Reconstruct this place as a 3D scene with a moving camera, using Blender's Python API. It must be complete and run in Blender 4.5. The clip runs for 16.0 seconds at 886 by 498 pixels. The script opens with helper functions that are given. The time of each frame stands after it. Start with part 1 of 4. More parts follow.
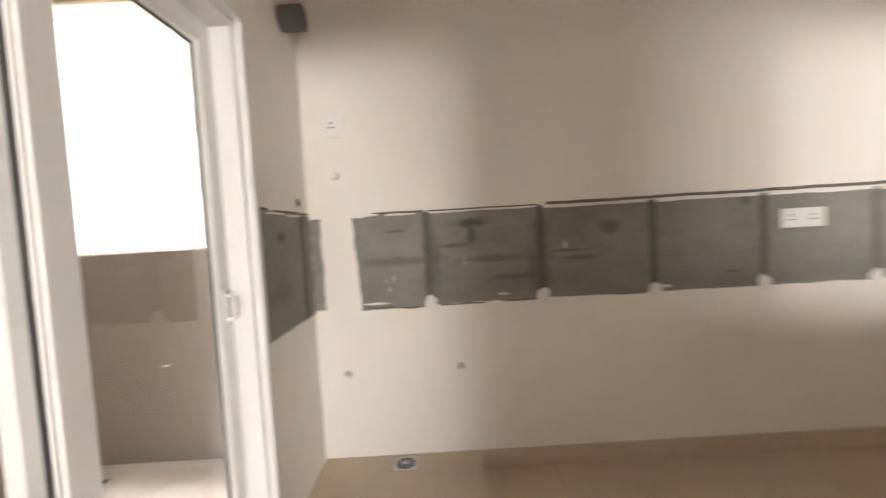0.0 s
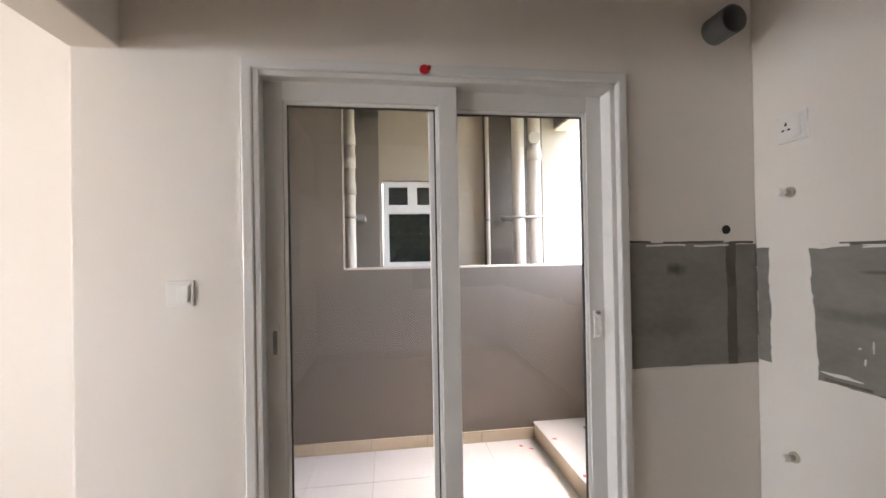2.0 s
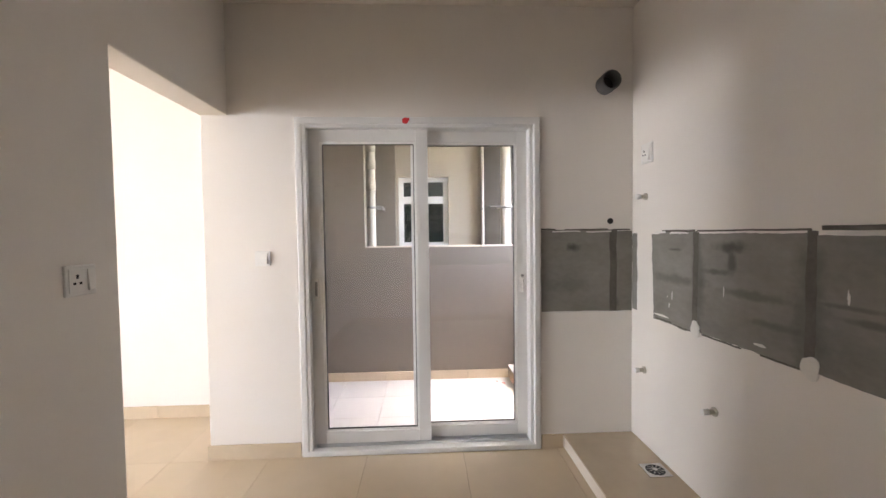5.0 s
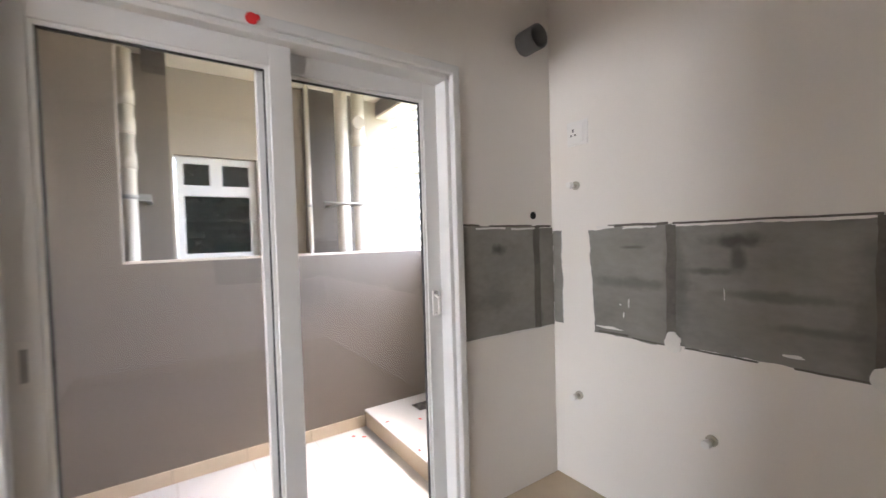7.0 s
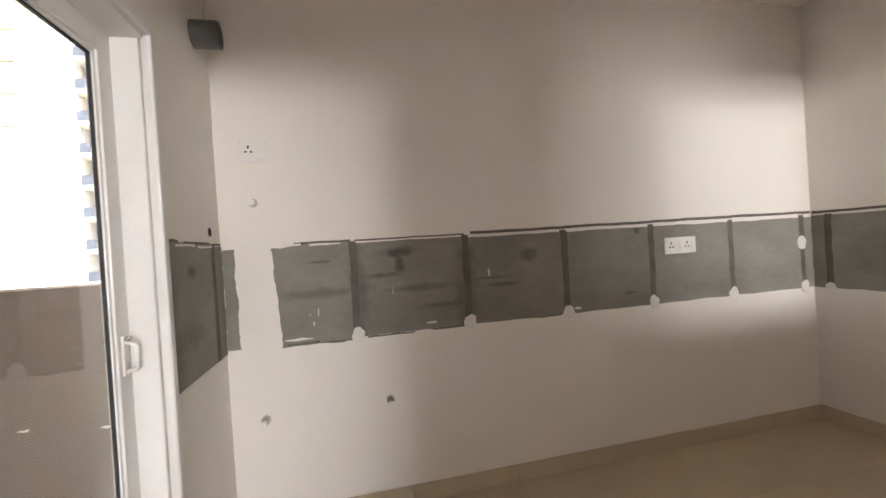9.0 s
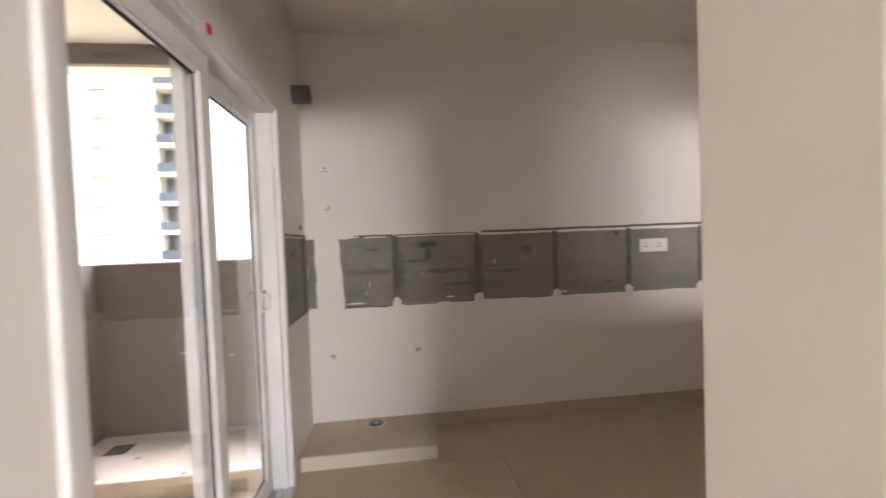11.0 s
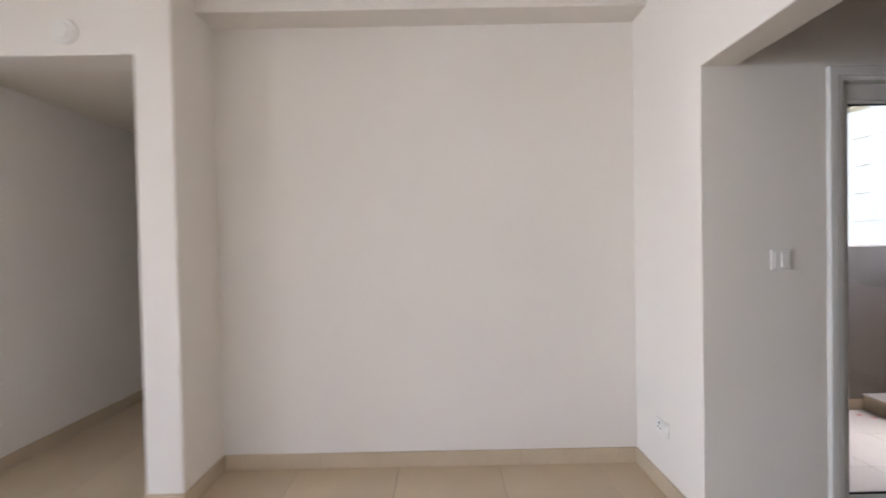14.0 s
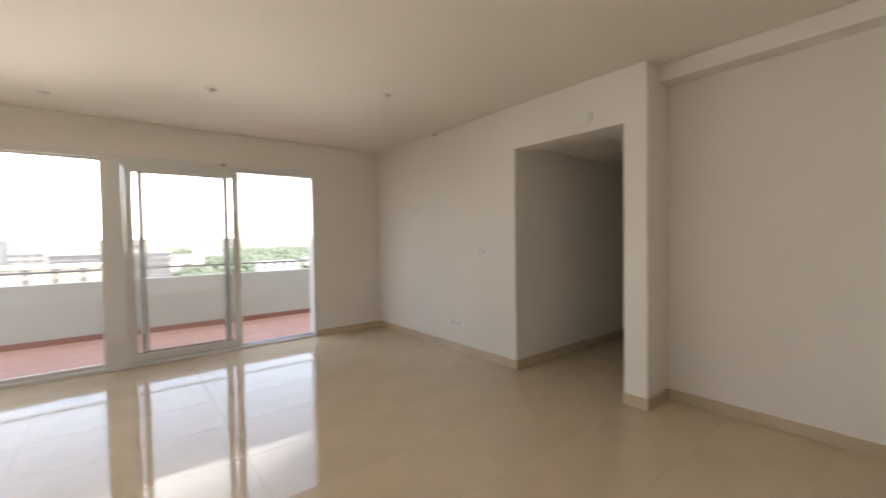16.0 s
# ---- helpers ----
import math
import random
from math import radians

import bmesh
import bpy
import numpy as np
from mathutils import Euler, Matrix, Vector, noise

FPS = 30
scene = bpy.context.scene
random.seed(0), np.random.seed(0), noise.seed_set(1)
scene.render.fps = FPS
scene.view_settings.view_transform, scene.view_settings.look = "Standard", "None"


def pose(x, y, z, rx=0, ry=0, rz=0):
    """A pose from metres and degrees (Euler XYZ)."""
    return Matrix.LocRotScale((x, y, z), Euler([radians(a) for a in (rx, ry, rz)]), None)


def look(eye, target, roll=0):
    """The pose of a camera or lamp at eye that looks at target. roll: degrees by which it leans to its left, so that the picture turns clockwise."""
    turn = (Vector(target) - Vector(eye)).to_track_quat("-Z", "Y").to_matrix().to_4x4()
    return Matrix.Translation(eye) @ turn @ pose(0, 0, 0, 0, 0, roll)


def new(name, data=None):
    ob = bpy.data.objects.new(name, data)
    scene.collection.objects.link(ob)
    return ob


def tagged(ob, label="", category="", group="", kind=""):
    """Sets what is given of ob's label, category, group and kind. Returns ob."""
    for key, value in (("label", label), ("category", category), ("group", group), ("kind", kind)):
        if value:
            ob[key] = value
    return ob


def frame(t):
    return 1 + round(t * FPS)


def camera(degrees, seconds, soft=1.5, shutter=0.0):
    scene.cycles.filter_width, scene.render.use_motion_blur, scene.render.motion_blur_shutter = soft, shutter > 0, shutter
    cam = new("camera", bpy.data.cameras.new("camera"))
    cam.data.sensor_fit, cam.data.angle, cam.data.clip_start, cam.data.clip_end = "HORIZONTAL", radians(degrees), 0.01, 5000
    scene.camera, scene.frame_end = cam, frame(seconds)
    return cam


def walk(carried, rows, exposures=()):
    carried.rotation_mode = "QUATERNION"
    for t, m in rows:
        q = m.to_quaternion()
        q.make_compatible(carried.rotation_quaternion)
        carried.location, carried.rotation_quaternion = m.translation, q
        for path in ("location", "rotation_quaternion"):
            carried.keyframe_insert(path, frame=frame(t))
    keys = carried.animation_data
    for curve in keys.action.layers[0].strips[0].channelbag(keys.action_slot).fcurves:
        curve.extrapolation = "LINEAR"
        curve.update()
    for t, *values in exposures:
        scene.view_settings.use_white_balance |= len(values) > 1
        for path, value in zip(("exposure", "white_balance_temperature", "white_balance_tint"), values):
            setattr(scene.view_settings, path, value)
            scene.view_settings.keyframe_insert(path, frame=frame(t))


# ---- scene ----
cam = camera(95.2, 16.0, shutter=0.4)
# seconds, stops, white balance
EXPOSURES = [(0.0, 4.92, 7150, 14), (0.5, 4.6, 6900, 14), (1.0, 4.42, 6850, 14), (1.5, 4.17, 6650, 14), (2.5, 4.38, 6550, 14), (3.0, 4.5, 6550, 15), (5.5, 4.68, 6500, 14), (7.0, 4.64, 6350, 14), (8.5, 4.7, 6800, 14),
             (10.7, 4.72, 6800, 15), (11.0, 4.38, 6800, 15), (11.5, 3.6, 6650, 15), (12.0, 3.22, 6650, 15), (12.5, 3.1, 6350, 14), (13.0, 3.2, 6350, 14), (13.5, 3.25, 5950, 14), (14.5, 3.46, 6250, 13), (15.0, 3.4, 6200, 12), (15.5, 2.95, 6450, 12), (16.0, 2.65, 7250, 11)]
PATH = [
    (0, (0.689, -2.12, 1.292), (0.691, -0.122, 1.19), -3.3),
    (0.5, (0.751, -1.878, 1.323), (-0.219, -0.131, 1.237), -2.7),
    (1, (0.883, -1.787, 1.354), (-0.823, -0.745, 1.291), -1.2),
    (1.5, (1.223, -1.736, 1.37), (-0.707, -1.21, 1.326), -1.1),
    (2, (1.56, -1.581, 1.384), (-0.422, -1.316, 1.396), -1.0),
    (2.5, (1.867, -1.456, 1.407), (-0.13, -1.352, 1.429), -1.0),
    (3, (2.206, -1.375, 1.39), (0.206, -1.398, 1.379), -1.1),
    (5.3, (2.53, -1.32, 1.388), (0.536, -1.195, 1.296), -0.6),
    (5.5, (2.424, -1.333, 1.375), (0.434, -1.144, 1.298), -0.6),
    (6, (2.114, -1.496, 1.379), (0.166, -1.045, 1.322), -0.8),
    (6.5, (1.786, -1.615, 1.368), (-0.07, -0.874, 1.306), -1.4),
    (7, (1.453, -1.681, 1.353), (-0.205, -0.565, 1.301), -1.7),
    (7.5, (1.162, -1.776, 1.349), (-0.146, -0.263, 1.305), -2.3),
    (8, (0.908, -1.755, 1.329), (0.138, 0.09, 1.3), -2.4),
    (8.5, (0.71, -1.836, 1.344), (0.764, 0.164, 1.338), -3.1),
    (8.7, (0.609, -1.948, 1.329), (1.06, 0.001, 1.321), -3.7),
    (10.8, (0.566, -2.8, 1.339), (0.971, -0.842, 1.297), -2.4),
    (11, (0.603, -2.892, 1.357), (0.844, -0.908, 1.301), -2.1),
    (11.5, (0.637, -3.129, 1.366), (0.483, -1.136, 1.31), -2.1),
    (12, (0.755, -3.351, 1.366), (0.088, -1.466, 1.317), -2.3),
    (12.5, (0.96, -3.463, 1.366), (-0.343, -1.946, 1.339), -1.9),
    (13, (1.188, -3.629, 1.362), (-0.553, -2.644, 1.342), -1.3),
    (13.5, (1.378, -3.868, 1.385), (-0.540, -3.301, 1.357), -1.8),
    (14, (1.815, -3.84, 1.352), (-0.185, -3.836, 1.324), -1.1),
    (14.5, (2.191, -3.838, 1.36), (0.226, -4.205, 1.317), -1.1),
    (15, (2.547, -3.812, 1.364), (0.696, -4.567, 1.315), -1.0),
    (15.5, (2.826, -3.719, 1.359), (1.193, -4.874, 1.312), -0.9),
    (16, (3.028, -3.687, 1.417), (1.782, -5.25, 1.362), -0.9),
]
walk(cam, [(t, look(eye, target, roll)) for t, eye, target, roll in PATH], EXPOSURES)

# ---- world and light ----
SUN_HIGH, SUN_TURN = 64.0, -15.0
world = bpy.data.worlds.new("sky")
scene.world = world
world.use_nodes = True
sky = world.node_tree.nodes.new("ShaderNodeTexSky")
sky.sky_type, sky.sun_disc = "NISHITA", False
sky.sun_elevation, sky.sun_rotation = radians(SUN_HIGH), radians(SUN_TURN)
sky.air_density, sky.dust_density, sky.ozone_density = 0.9, 3.0, 0.5
back = world.node_tree.nodes["Background"]
haze = world.node_tree.nodes.new("ShaderNodeMix")
haze.data_type, haze.blend_type, haze.inputs["Factor"].default_value = "RGBA", "ADD", 1.0
haze.inputs["B"].default_value = (0.9, 0.88, 0.86, 1)
world.node_tree.links.new(sky.outputs[0], haze.inputs["A"])
world.node_tree.links.new(haze.outputs["Result"], back.inputs[0])
back.inputs[1].default_value = 0.15
sun = new("sun", bpy.data.lights.new("sun", "SUN"))
sun.data.energy, sun.data.angle, sun.data.color = 0.40, radians(45), (0.97, 0.985, 1.0)
sun.matrix_world = look((0, 0, 0), (-math.sin(radians(SUN_TURN)) * math.cos(radians(SUN_HIGH)),
                                    -math.cos(radians(SUN_TURN)) * math.cos(radians(SUN_HIGH)), -math.sin(radians(SUN_HIGH))))
sun.location = (-15, 30, 60)


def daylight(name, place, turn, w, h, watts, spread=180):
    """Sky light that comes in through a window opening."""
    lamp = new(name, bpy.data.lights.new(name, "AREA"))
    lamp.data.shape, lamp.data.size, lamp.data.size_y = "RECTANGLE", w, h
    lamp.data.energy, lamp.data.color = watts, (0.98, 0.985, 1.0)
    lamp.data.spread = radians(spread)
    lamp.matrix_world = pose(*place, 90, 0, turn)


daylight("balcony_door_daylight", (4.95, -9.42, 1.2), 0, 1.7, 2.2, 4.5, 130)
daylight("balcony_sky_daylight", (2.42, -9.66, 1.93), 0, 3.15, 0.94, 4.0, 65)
# brightens the living room from an added east window that is never seen
daylight("added_east_daylight", (5.97, -6.0, 1.55), 990, 2.6, 1.3, 0.3)


# ---- materials ----
def surface(name, colour, rough=0.6, vary=0.06, big=1.3, fine=40.0, bump=0.05, metal=0.0, coat=0.0, each=0.0, spread=0.05, stretch=(1, 1, 1), specular=0.5):
    """Colour broken up at two scales, uneven gloss, fine relief; each: how far one piece differs from the next."""
    m = bpy.data.materials.new(name)
    m.use_nodes = True
    nt = m.node_tree
    N, L = nt.nodes.new, nt.links.new
    b = nt.nodes["Principled BSDF"]
    at = N("ShaderNodeTexCoord")
    fit = N("ShaderNodeMapping")
    fit.inputs["Scale"].default_value = stretch
    L(at.outputs["Object"], fit.inputs[0])
    n1, n2 = N("ShaderNodeTexNoise"), N("ShaderNodeTexNoise")
    n1.inputs["Scale"].default_value, n1.inputs["Detail"].default_value = big, 5
    n2.inputs["Scale"].default_value, n2.inputs["Detail"].default_value = fine, 4
    L(fit.outputs[0], n1.inputs[0]), L(fit.outputs[0], n2.inputs[0])
    mix = N("ShaderNodeMath")
    mix.operation = "MULTIPLY_ADD"
    mix.inputs[1].default_value = 0.35
    L(n2.outputs[0], mix.inputs[0]), L(n1.outputs[0], mix.inputs[2])
    last = mix.outputs[0]
    if each:
        info, add = N("ShaderNodeObjectInfo"), N("ShaderNodeMath")
        add.operation, add.inputs[1].default_value = "MULTIPLY_ADD", each
        L(info.outputs["Random"], add.inputs[0]), L(last, add.inputs[2])
        last = add.outputs[0]
    ramp = N("ShaderNodeValToRGB")
    lo = [max(0, c * (1 - vary)) for c in colour]
    hi = [min(1, c * (1 + vary)) for c in colour]
    ramp.color_ramp.elements[0].position, ramp.color_ramp.elements[1].position = 0.42, 0.95 + each
    ramp.color_ramp.elements[0].color, ramp.color_ramp.elements[1].color = (*lo, 1), (*hi, 1)
    L(last, ramp.inputs[0]), L(ramp.outputs[0], b.inputs["Base Color"])
    gloss = N("ShaderNodeMapRange")
    gloss.inputs["To Min"].default_value, gloss.inputs["To Max"].default_value = max(0.02, rough - spread), min(1, rough + spread)
    L(n1.outputs[0], gloss.inputs[0]), L(gloss.outputs[0], b.inputs["Roughness"])
    b.inputs["Metallic"].default_value = metal
    b.inputs["Specular IOR Level"].default_value = specular
    b.inputs["Coat Weight"].default_value = coat
    if bump:
        bp = N("ShaderNodeBump")
        bp.inputs["Strength"].default_value, bp.inputs["Distance"].default_value = bump, 0.004
        L(n2.outputs[0], bp.inputs["Height"]), L(bp.outputs[0], b.inputs["Normal"])
    return m


def glass(name, tint=(1, 1, 1), rough=0.0):
    m = bpy.data.materials.new(name)
    m.use_nodes = True
    b = m.node_tree.nodes["Principled BSDF"]
    b.inputs["Base Color"].default_value = (*tint, 1)
    b.inputs["Transmission Weight"].default_value, b.inputs["Roughness"].default_value, b.inputs["IOR"].default_value = 1.0, rough, 1.45
    return m


PAINT = surface("wall_paint", (0.83, 0.78, 0.72), 0.62, 0.025, 0.9, 90, 0.10, specular=0.35)
CEILING = surface("ceiling_paint", (0.83, 0.77, 0.69), 0.75, 0.02, 0.7, 70, 0.08, specular=0.25)
TILE = surface("vitrified_tile", (0.60, 0.485, 0.345), 0.06, 0.06, 1.6, 6, 0.012, each=0.03, spread=0.03)
SKIRT = surface("skirting_tile", (0.58, 0.47, 0.335), 0.16, 0.08, 2.5, 18, 0.0, each=0.08)
GROUT = surface("grout", (0.30, 0.24, 0.17), 0.9, 0.1, 4, 60, 0.1)
LEDGE_TILE = surface("ledge_tile", (0.56, 0.46, 0.335), 0.12, 0.09, 2.5, 18, 0.0, each=0.05)
CEMENT = surface("bare_cement", (0.25, 0.236, 0.208), 0.8, 0.26, 2.6, 22, 0.12, each=0.05, stretch=(1, 1, 1.8))
CEMENT_DARK = surface("dark_mortar", (0.135, 0.12, 0.102), 0.85, 0.3, 9, 60, 0.4)


def stain(material, dark, spots):
    """Soft dark smudges on a material; each spot: its centre, its reach along x, y and z, and its strength."""
    nt = material.node_tree
    N, L = nt.nodes.new, nt.links.new
    b = nt.nodes["Principled BSDF"]
    colour = b.inputs["Base Color"].links[0].from_socket
    at, fray = N("ShaderNodeTexCoord"), N("ShaderNodeTexNoise")
    fray.inputs["Scale"].default_value, fray.inputs["Detail"].default_value = 16, 6
    L(at.outputs["Object"], fray.inputs[0])
    for centre, reach, strength in spots:
        move, size, far = N("ShaderNodeVectorMath"), N("ShaderNodeVectorMath"), N("ShaderNodeVectorMath")
        move.operation, size.operation, far.operation = "SUBTRACT", "DIVIDE", "LENGTH"
        move.inputs[1].default_value, size.inputs[1].default_value = centre, reach
        L(at.outputs["Object"], move.inputs[0]), L(move.outputs[0], size.inputs[0]), L(size.outputs[0], far.inputs[0])
        rough, edge, mix = N("ShaderNodeMath"), N("ShaderNodeMapRange"), N("ShaderNodeMix")
        rough.operation, rough.inputs[1].default_value = "MULTIPLY_ADD", 1.5
        L(fray.outputs[0], rough.inputs[0]), L(far.outputs["Value"], rough.inputs[2])
        edge.interpolation_type = "SMOOTHSTEP"
        for k, v in zip(("From Min", "From Max", "To Min", "To Max"), (2.0, 1.0, 0.0, strength)):
            edge.inputs[k].default_value = v
        L(rough.outputs[0], edge.inputs["Value"])
        mix.data_type = "RGBA"
        L(edge.outputs[0], mix.inputs["Factor"]), L(colour, mix.inputs["A"])
        mix.inputs["B"].default_value = (*dark, 1)
        colour = mix.outputs["Result"]
    L(colour, b.inputs["Base Color"])


stain(CEMENT, (0.075, 0.068, 0.058), [((x, 0, z), (rx, .05, rz), k) for x, z, rx, rz, k in (
    (.84, 1.315, .10, .032, .85), (.845, 1.26, .028, .07, .7), (.75, 1.20, .10, .016, .6), (.45, 1.135, .24, .03, .45), (.95, 1.12, .22, .022, .5),
    (.44, 1.29, .06, .009, .6), (1.57, 1.25, .06, .045, .6), (1.40, 1.10, .10, .014, .6), (1.34, 1.14, .12, .010, .5), (.63, 1.15, .05, .25, .5),
    (1.05, 1.02, .14, .018, .45), (2.28, 1.36, .02, .035, .7), (2.22, .98, .06, .008, .6), (1.20, 1.1, .07, .3, .45), (.62, .93, .04, .05, .4))]
    + [((0, y, z), (.05, ry, rz), k) for y, z, ry, rz, k in ((-.385, 1.29, .05, .028, .85), (-.12, .93, .03, .06, .6), (-.42, 1.05, .16, .05, .3))])
PUTTY = surface("white_putty", (0.78, 0.75, 0.70), 0.75, 0.08, 12, 80, 0.3)
UPVC = surface("white_upvc", (0.76, 0.745, 0.72), 0.32, 0.02, 2, 60, 0.02)
# paler than white_upvc: the beads' white highlight is put into the colour
BEAD_LIT = surface("glazing_bead", (0.87, 0.86, 0.83), 0.28, 0.02, 2, 60, 0.0)
GASKET = surface("black_gasket", (0.02, 0.02, 0.02), 0.6, 0.1, 8, 60, 0.05)
ALUMINIUM = surface("aluminium_track", (0.62, 0.63, 0.64), 0.35, 0.08, 6, 50, 0.05, metal=0.9)
STEEL = surface("stainless_steel", (0.55, 0.55, 0.54), 0.25, 0.1, 12, 90, 0.05, metal=1.0)
BRASS = surface("dull_brass", (0.50, 0.46, 0.38), 0.4, 0.15, 20, 90, 0.1, metal=0.3)
PLASTIC = surface("white_plastic", (0.81, 0.785, 0.745), 0.28, 0.02, 4, 60, 0.0)
DARK = surface("dark_hollow", (0.015, 0.014, 0.013), 0.8, 0.2, 9, 60, 0.0)
PVC_GREY = surface("grey_pvc", (0.145, 0.145, 0.145), 0.4, 0.08, 6, 60, 0.03)
TAUPE = surface("taupe_masonry_paint", (0.19, 0.162, 0.132), 0.8, 0.07, 1.1, 40, 0.03, specular=0.3)
BEIGE = surface("beige_masonry_paint", (0.40, 0.345, 0.275), 0.8, 0.05, 1.1, 70, 0.12, specular=0.3)
CREAM = surface("cream_slab_paint", (0.70, 0.62, 0.52), 0.8, 0.04, 1.1, 70, 0.12, specular=0.3)
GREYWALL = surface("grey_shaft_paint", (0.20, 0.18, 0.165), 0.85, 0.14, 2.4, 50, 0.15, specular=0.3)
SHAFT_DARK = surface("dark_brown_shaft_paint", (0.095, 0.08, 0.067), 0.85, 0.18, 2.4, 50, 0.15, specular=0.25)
UTILITY_TILE = surface("utility_tile", (0.55, 0.525, 0.505), 0.35, 0.06, 3, 30, 0.05, each=0.08)
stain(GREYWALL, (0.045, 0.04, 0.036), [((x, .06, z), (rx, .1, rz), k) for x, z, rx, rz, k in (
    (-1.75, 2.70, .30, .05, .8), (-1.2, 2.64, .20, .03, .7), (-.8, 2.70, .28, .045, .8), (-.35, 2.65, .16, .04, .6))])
PIPE = surface("cream_pipe", (0.52, 0.47, 0.40), 0.5, 0.06, 5, 50, 0.03)
GALVANISED = surface("galvanised_clamp", (0.34, 0.33, 0.31), 0.5, 0.15, 15, 80, 0.1, metal=0.7)
RED = surface("red_tape", (0.62, 0.025, 0.03), 0.45, 0.1, 20, 80, 0.05)
PINK = surface("faded_red_plastic", (0.42, 0.11, 0.08), 0.5, 0.1, 20, 80, 0.05)
TERRACOTTA = surface("terracotta_tile", (0.38, 0.215, 0.17), 0.45, 0.12, 2, 40, 0.1, each=0.12)
TERRA_SKIRT = surface("terracotta_skirting", (0.27, 0.13, 0.095), 0.45, 0.12, 3, 40, 0.1)
PARAPET = surface("pale_green_grey_paint", (0.44, 0.45, 0.40), 0.75, 0.05, 1.2, 60, 0.12)
CLEAR = glass("clear_glass")
LOUVRE = surface("dark_louvre_glass", (0.012, 0.018, 0.016), 0.15, 0.2, 6, 40, 0.0)
TOWER_WALL = surface("pale_grey_render", (0.46, 0.395, 0.32), 0.85, 0.05, 0.08, 2, 0.05)
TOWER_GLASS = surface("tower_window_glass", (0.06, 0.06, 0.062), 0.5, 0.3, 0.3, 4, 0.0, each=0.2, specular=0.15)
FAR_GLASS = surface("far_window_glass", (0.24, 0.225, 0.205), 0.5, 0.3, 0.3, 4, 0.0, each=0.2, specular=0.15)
TOWER_WING = surface("off_white_render", (0.42, 0.37, 0.305), 0.85, 0.05, 0.08, 2, 0.05)
TOWER_GREY = surface("warm_grey_render", (0.33, 0.285, 0.235), 0.85, 0.05, 0.08, 2, 0.05)
TOWER_TRIM = surface("white_render", (0.66, 0.575, 0.46), 0.8, 0.04, 0.2, 3, 0.05)
CITY_CREAM = surface("cream_render", (0.44, 0.40, 0.33), 0.85, 0.06, 0.05, 1, 0.05)
CITY_GREY = surface("raw_concrete", (0.26, 0.255, 0.26), 0.9, 0.1, 0.1, 2, 0.1)
CITY_DARK = surface("shaded_openings", (0.15, 0.15, 0.155), 0.6, 0.2, 0.1, 2, 0.0)
GROUND = surface("dry_ground", (0.16, 0.175, 0.12), 0.95, 0.3, 0.006, 0.06, 0.0)
CITY_PALE = surface("pale_town_render", (0.46, 0.44, 0.42), 0.9, 0.1, 0.05, 1, 0.05)
RAIL = surface("grey_painted_steel", (0.16, 0.16, 0.16), 0.45, 0.1, 8, 60, 0.03)
LEAVES = surface("tree_leaves", (0.11, 0.14, 0.095), 0.8, 0.35, 0.05, 0.9, 0.0)


# ---- building blocks ----
def box(bm, x0, x1, y0, y1, z0, z1, bevel=0.0, mat=0):
    made = bmesh.ops.create_cube(bm, size=1, matrix=Matrix.Translation(((x0 + x1) / 2, (y0 + y1) / 2, (z0 + z1) / 2)) @ Matrix.Diagonal((abs(x1 - x0), abs(y1 - y0), abs(z1 - z0), 1)))
    faces = {f for v in made["verts"] for f in v.link_faces}
    for f in faces:
        f.material_index = mat
    if bevel:
        edges = list({e for v in made["verts"] for e in v.link_edges})
        out = bmesh.ops.bevel(bm, geom=edges, offset=bevel, segments=2, affect="EDGES", profile=0.6)
        for f in out["faces"]:
            f.material_index = mat
    return bm


def rod(bm, p, q, r0, r1=None, n=20, mat=0):
    p, q = Vector(p), Vector(q)
    turn = (q - p).to_track_quat("Z", "Y").to_matrix().to_4x4()
    made = bmesh.ops.create_cone(bm, cap_ends=True, segments=n, radius1=r0, radius2=r0 if r1 is None else r1, depth=(q - p).length, matrix=Matrix.Translation((p + q) / 2) @ turn)
    for f in {f for v in made["verts"] for f in v.link_faces}:
        f.material_index = mat
        f.smooth = len(f.verts) == 4
    return bm


def tube(bm, p, q, outer, inner, n=28):
    """A hollow pipe with a wall."""
    p, q = Vector(p), Vector(q)
    m = (q - p).to_track_quat("Z", "Y").to_matrix()
    rings = []
    for c, r in ((p, outer), (q, outer), (q, inner), (p, inner)):
        rings.append([bm.verts.new(c + m @ Vector((r * math.cos(2 * math.pi * k / n), r * math.sin(2 * math.pi * k / n), 0))) for k in range(n)])
    for a, b in zip(rings, rings[1:] + rings[:1]):
        for k in range(n):
            f = bm.faces.new((a[k], a[(k + 1) % n], b[(k + 1) % n], b[k]))
            f.smooth = True
    bmesh.ops.recalc_face_normals(bm, faces=bm.faces)
    return bm


def mesh_of(name, bm, *materials):
    me = bpy.data.meshes.new(name)
    bm.to_mesh(me)
    bm.free()
    for m in materials:
        me.materials.append(m)
    return me


def part(name, bm, material, parent=None, label=""):
    """One mesh object out of a bmesh, under a thing or a part."""
    mats = material if isinstance(material, tuple) else (material,)
    ob = new(name, mesh_of(name, bm, *mats))
    if parent is not None:
        ob.parent = parent
    return tagged(ob, label)


def piece(name, mesh, parent, place):
    ob = new(name, mesh)
    ob.parent, ob.location = parent, place
    return ob


def thing(name, label, category, place=(0, 0, 0), turn=0, group="", kind=""):
    ob = new(name)
    ob.empty_display_size = 0.1
    ob.location, ob.rotation_euler = place, (0, 0, radians(turn))
    return tagged(ob, label, category, group, kind)


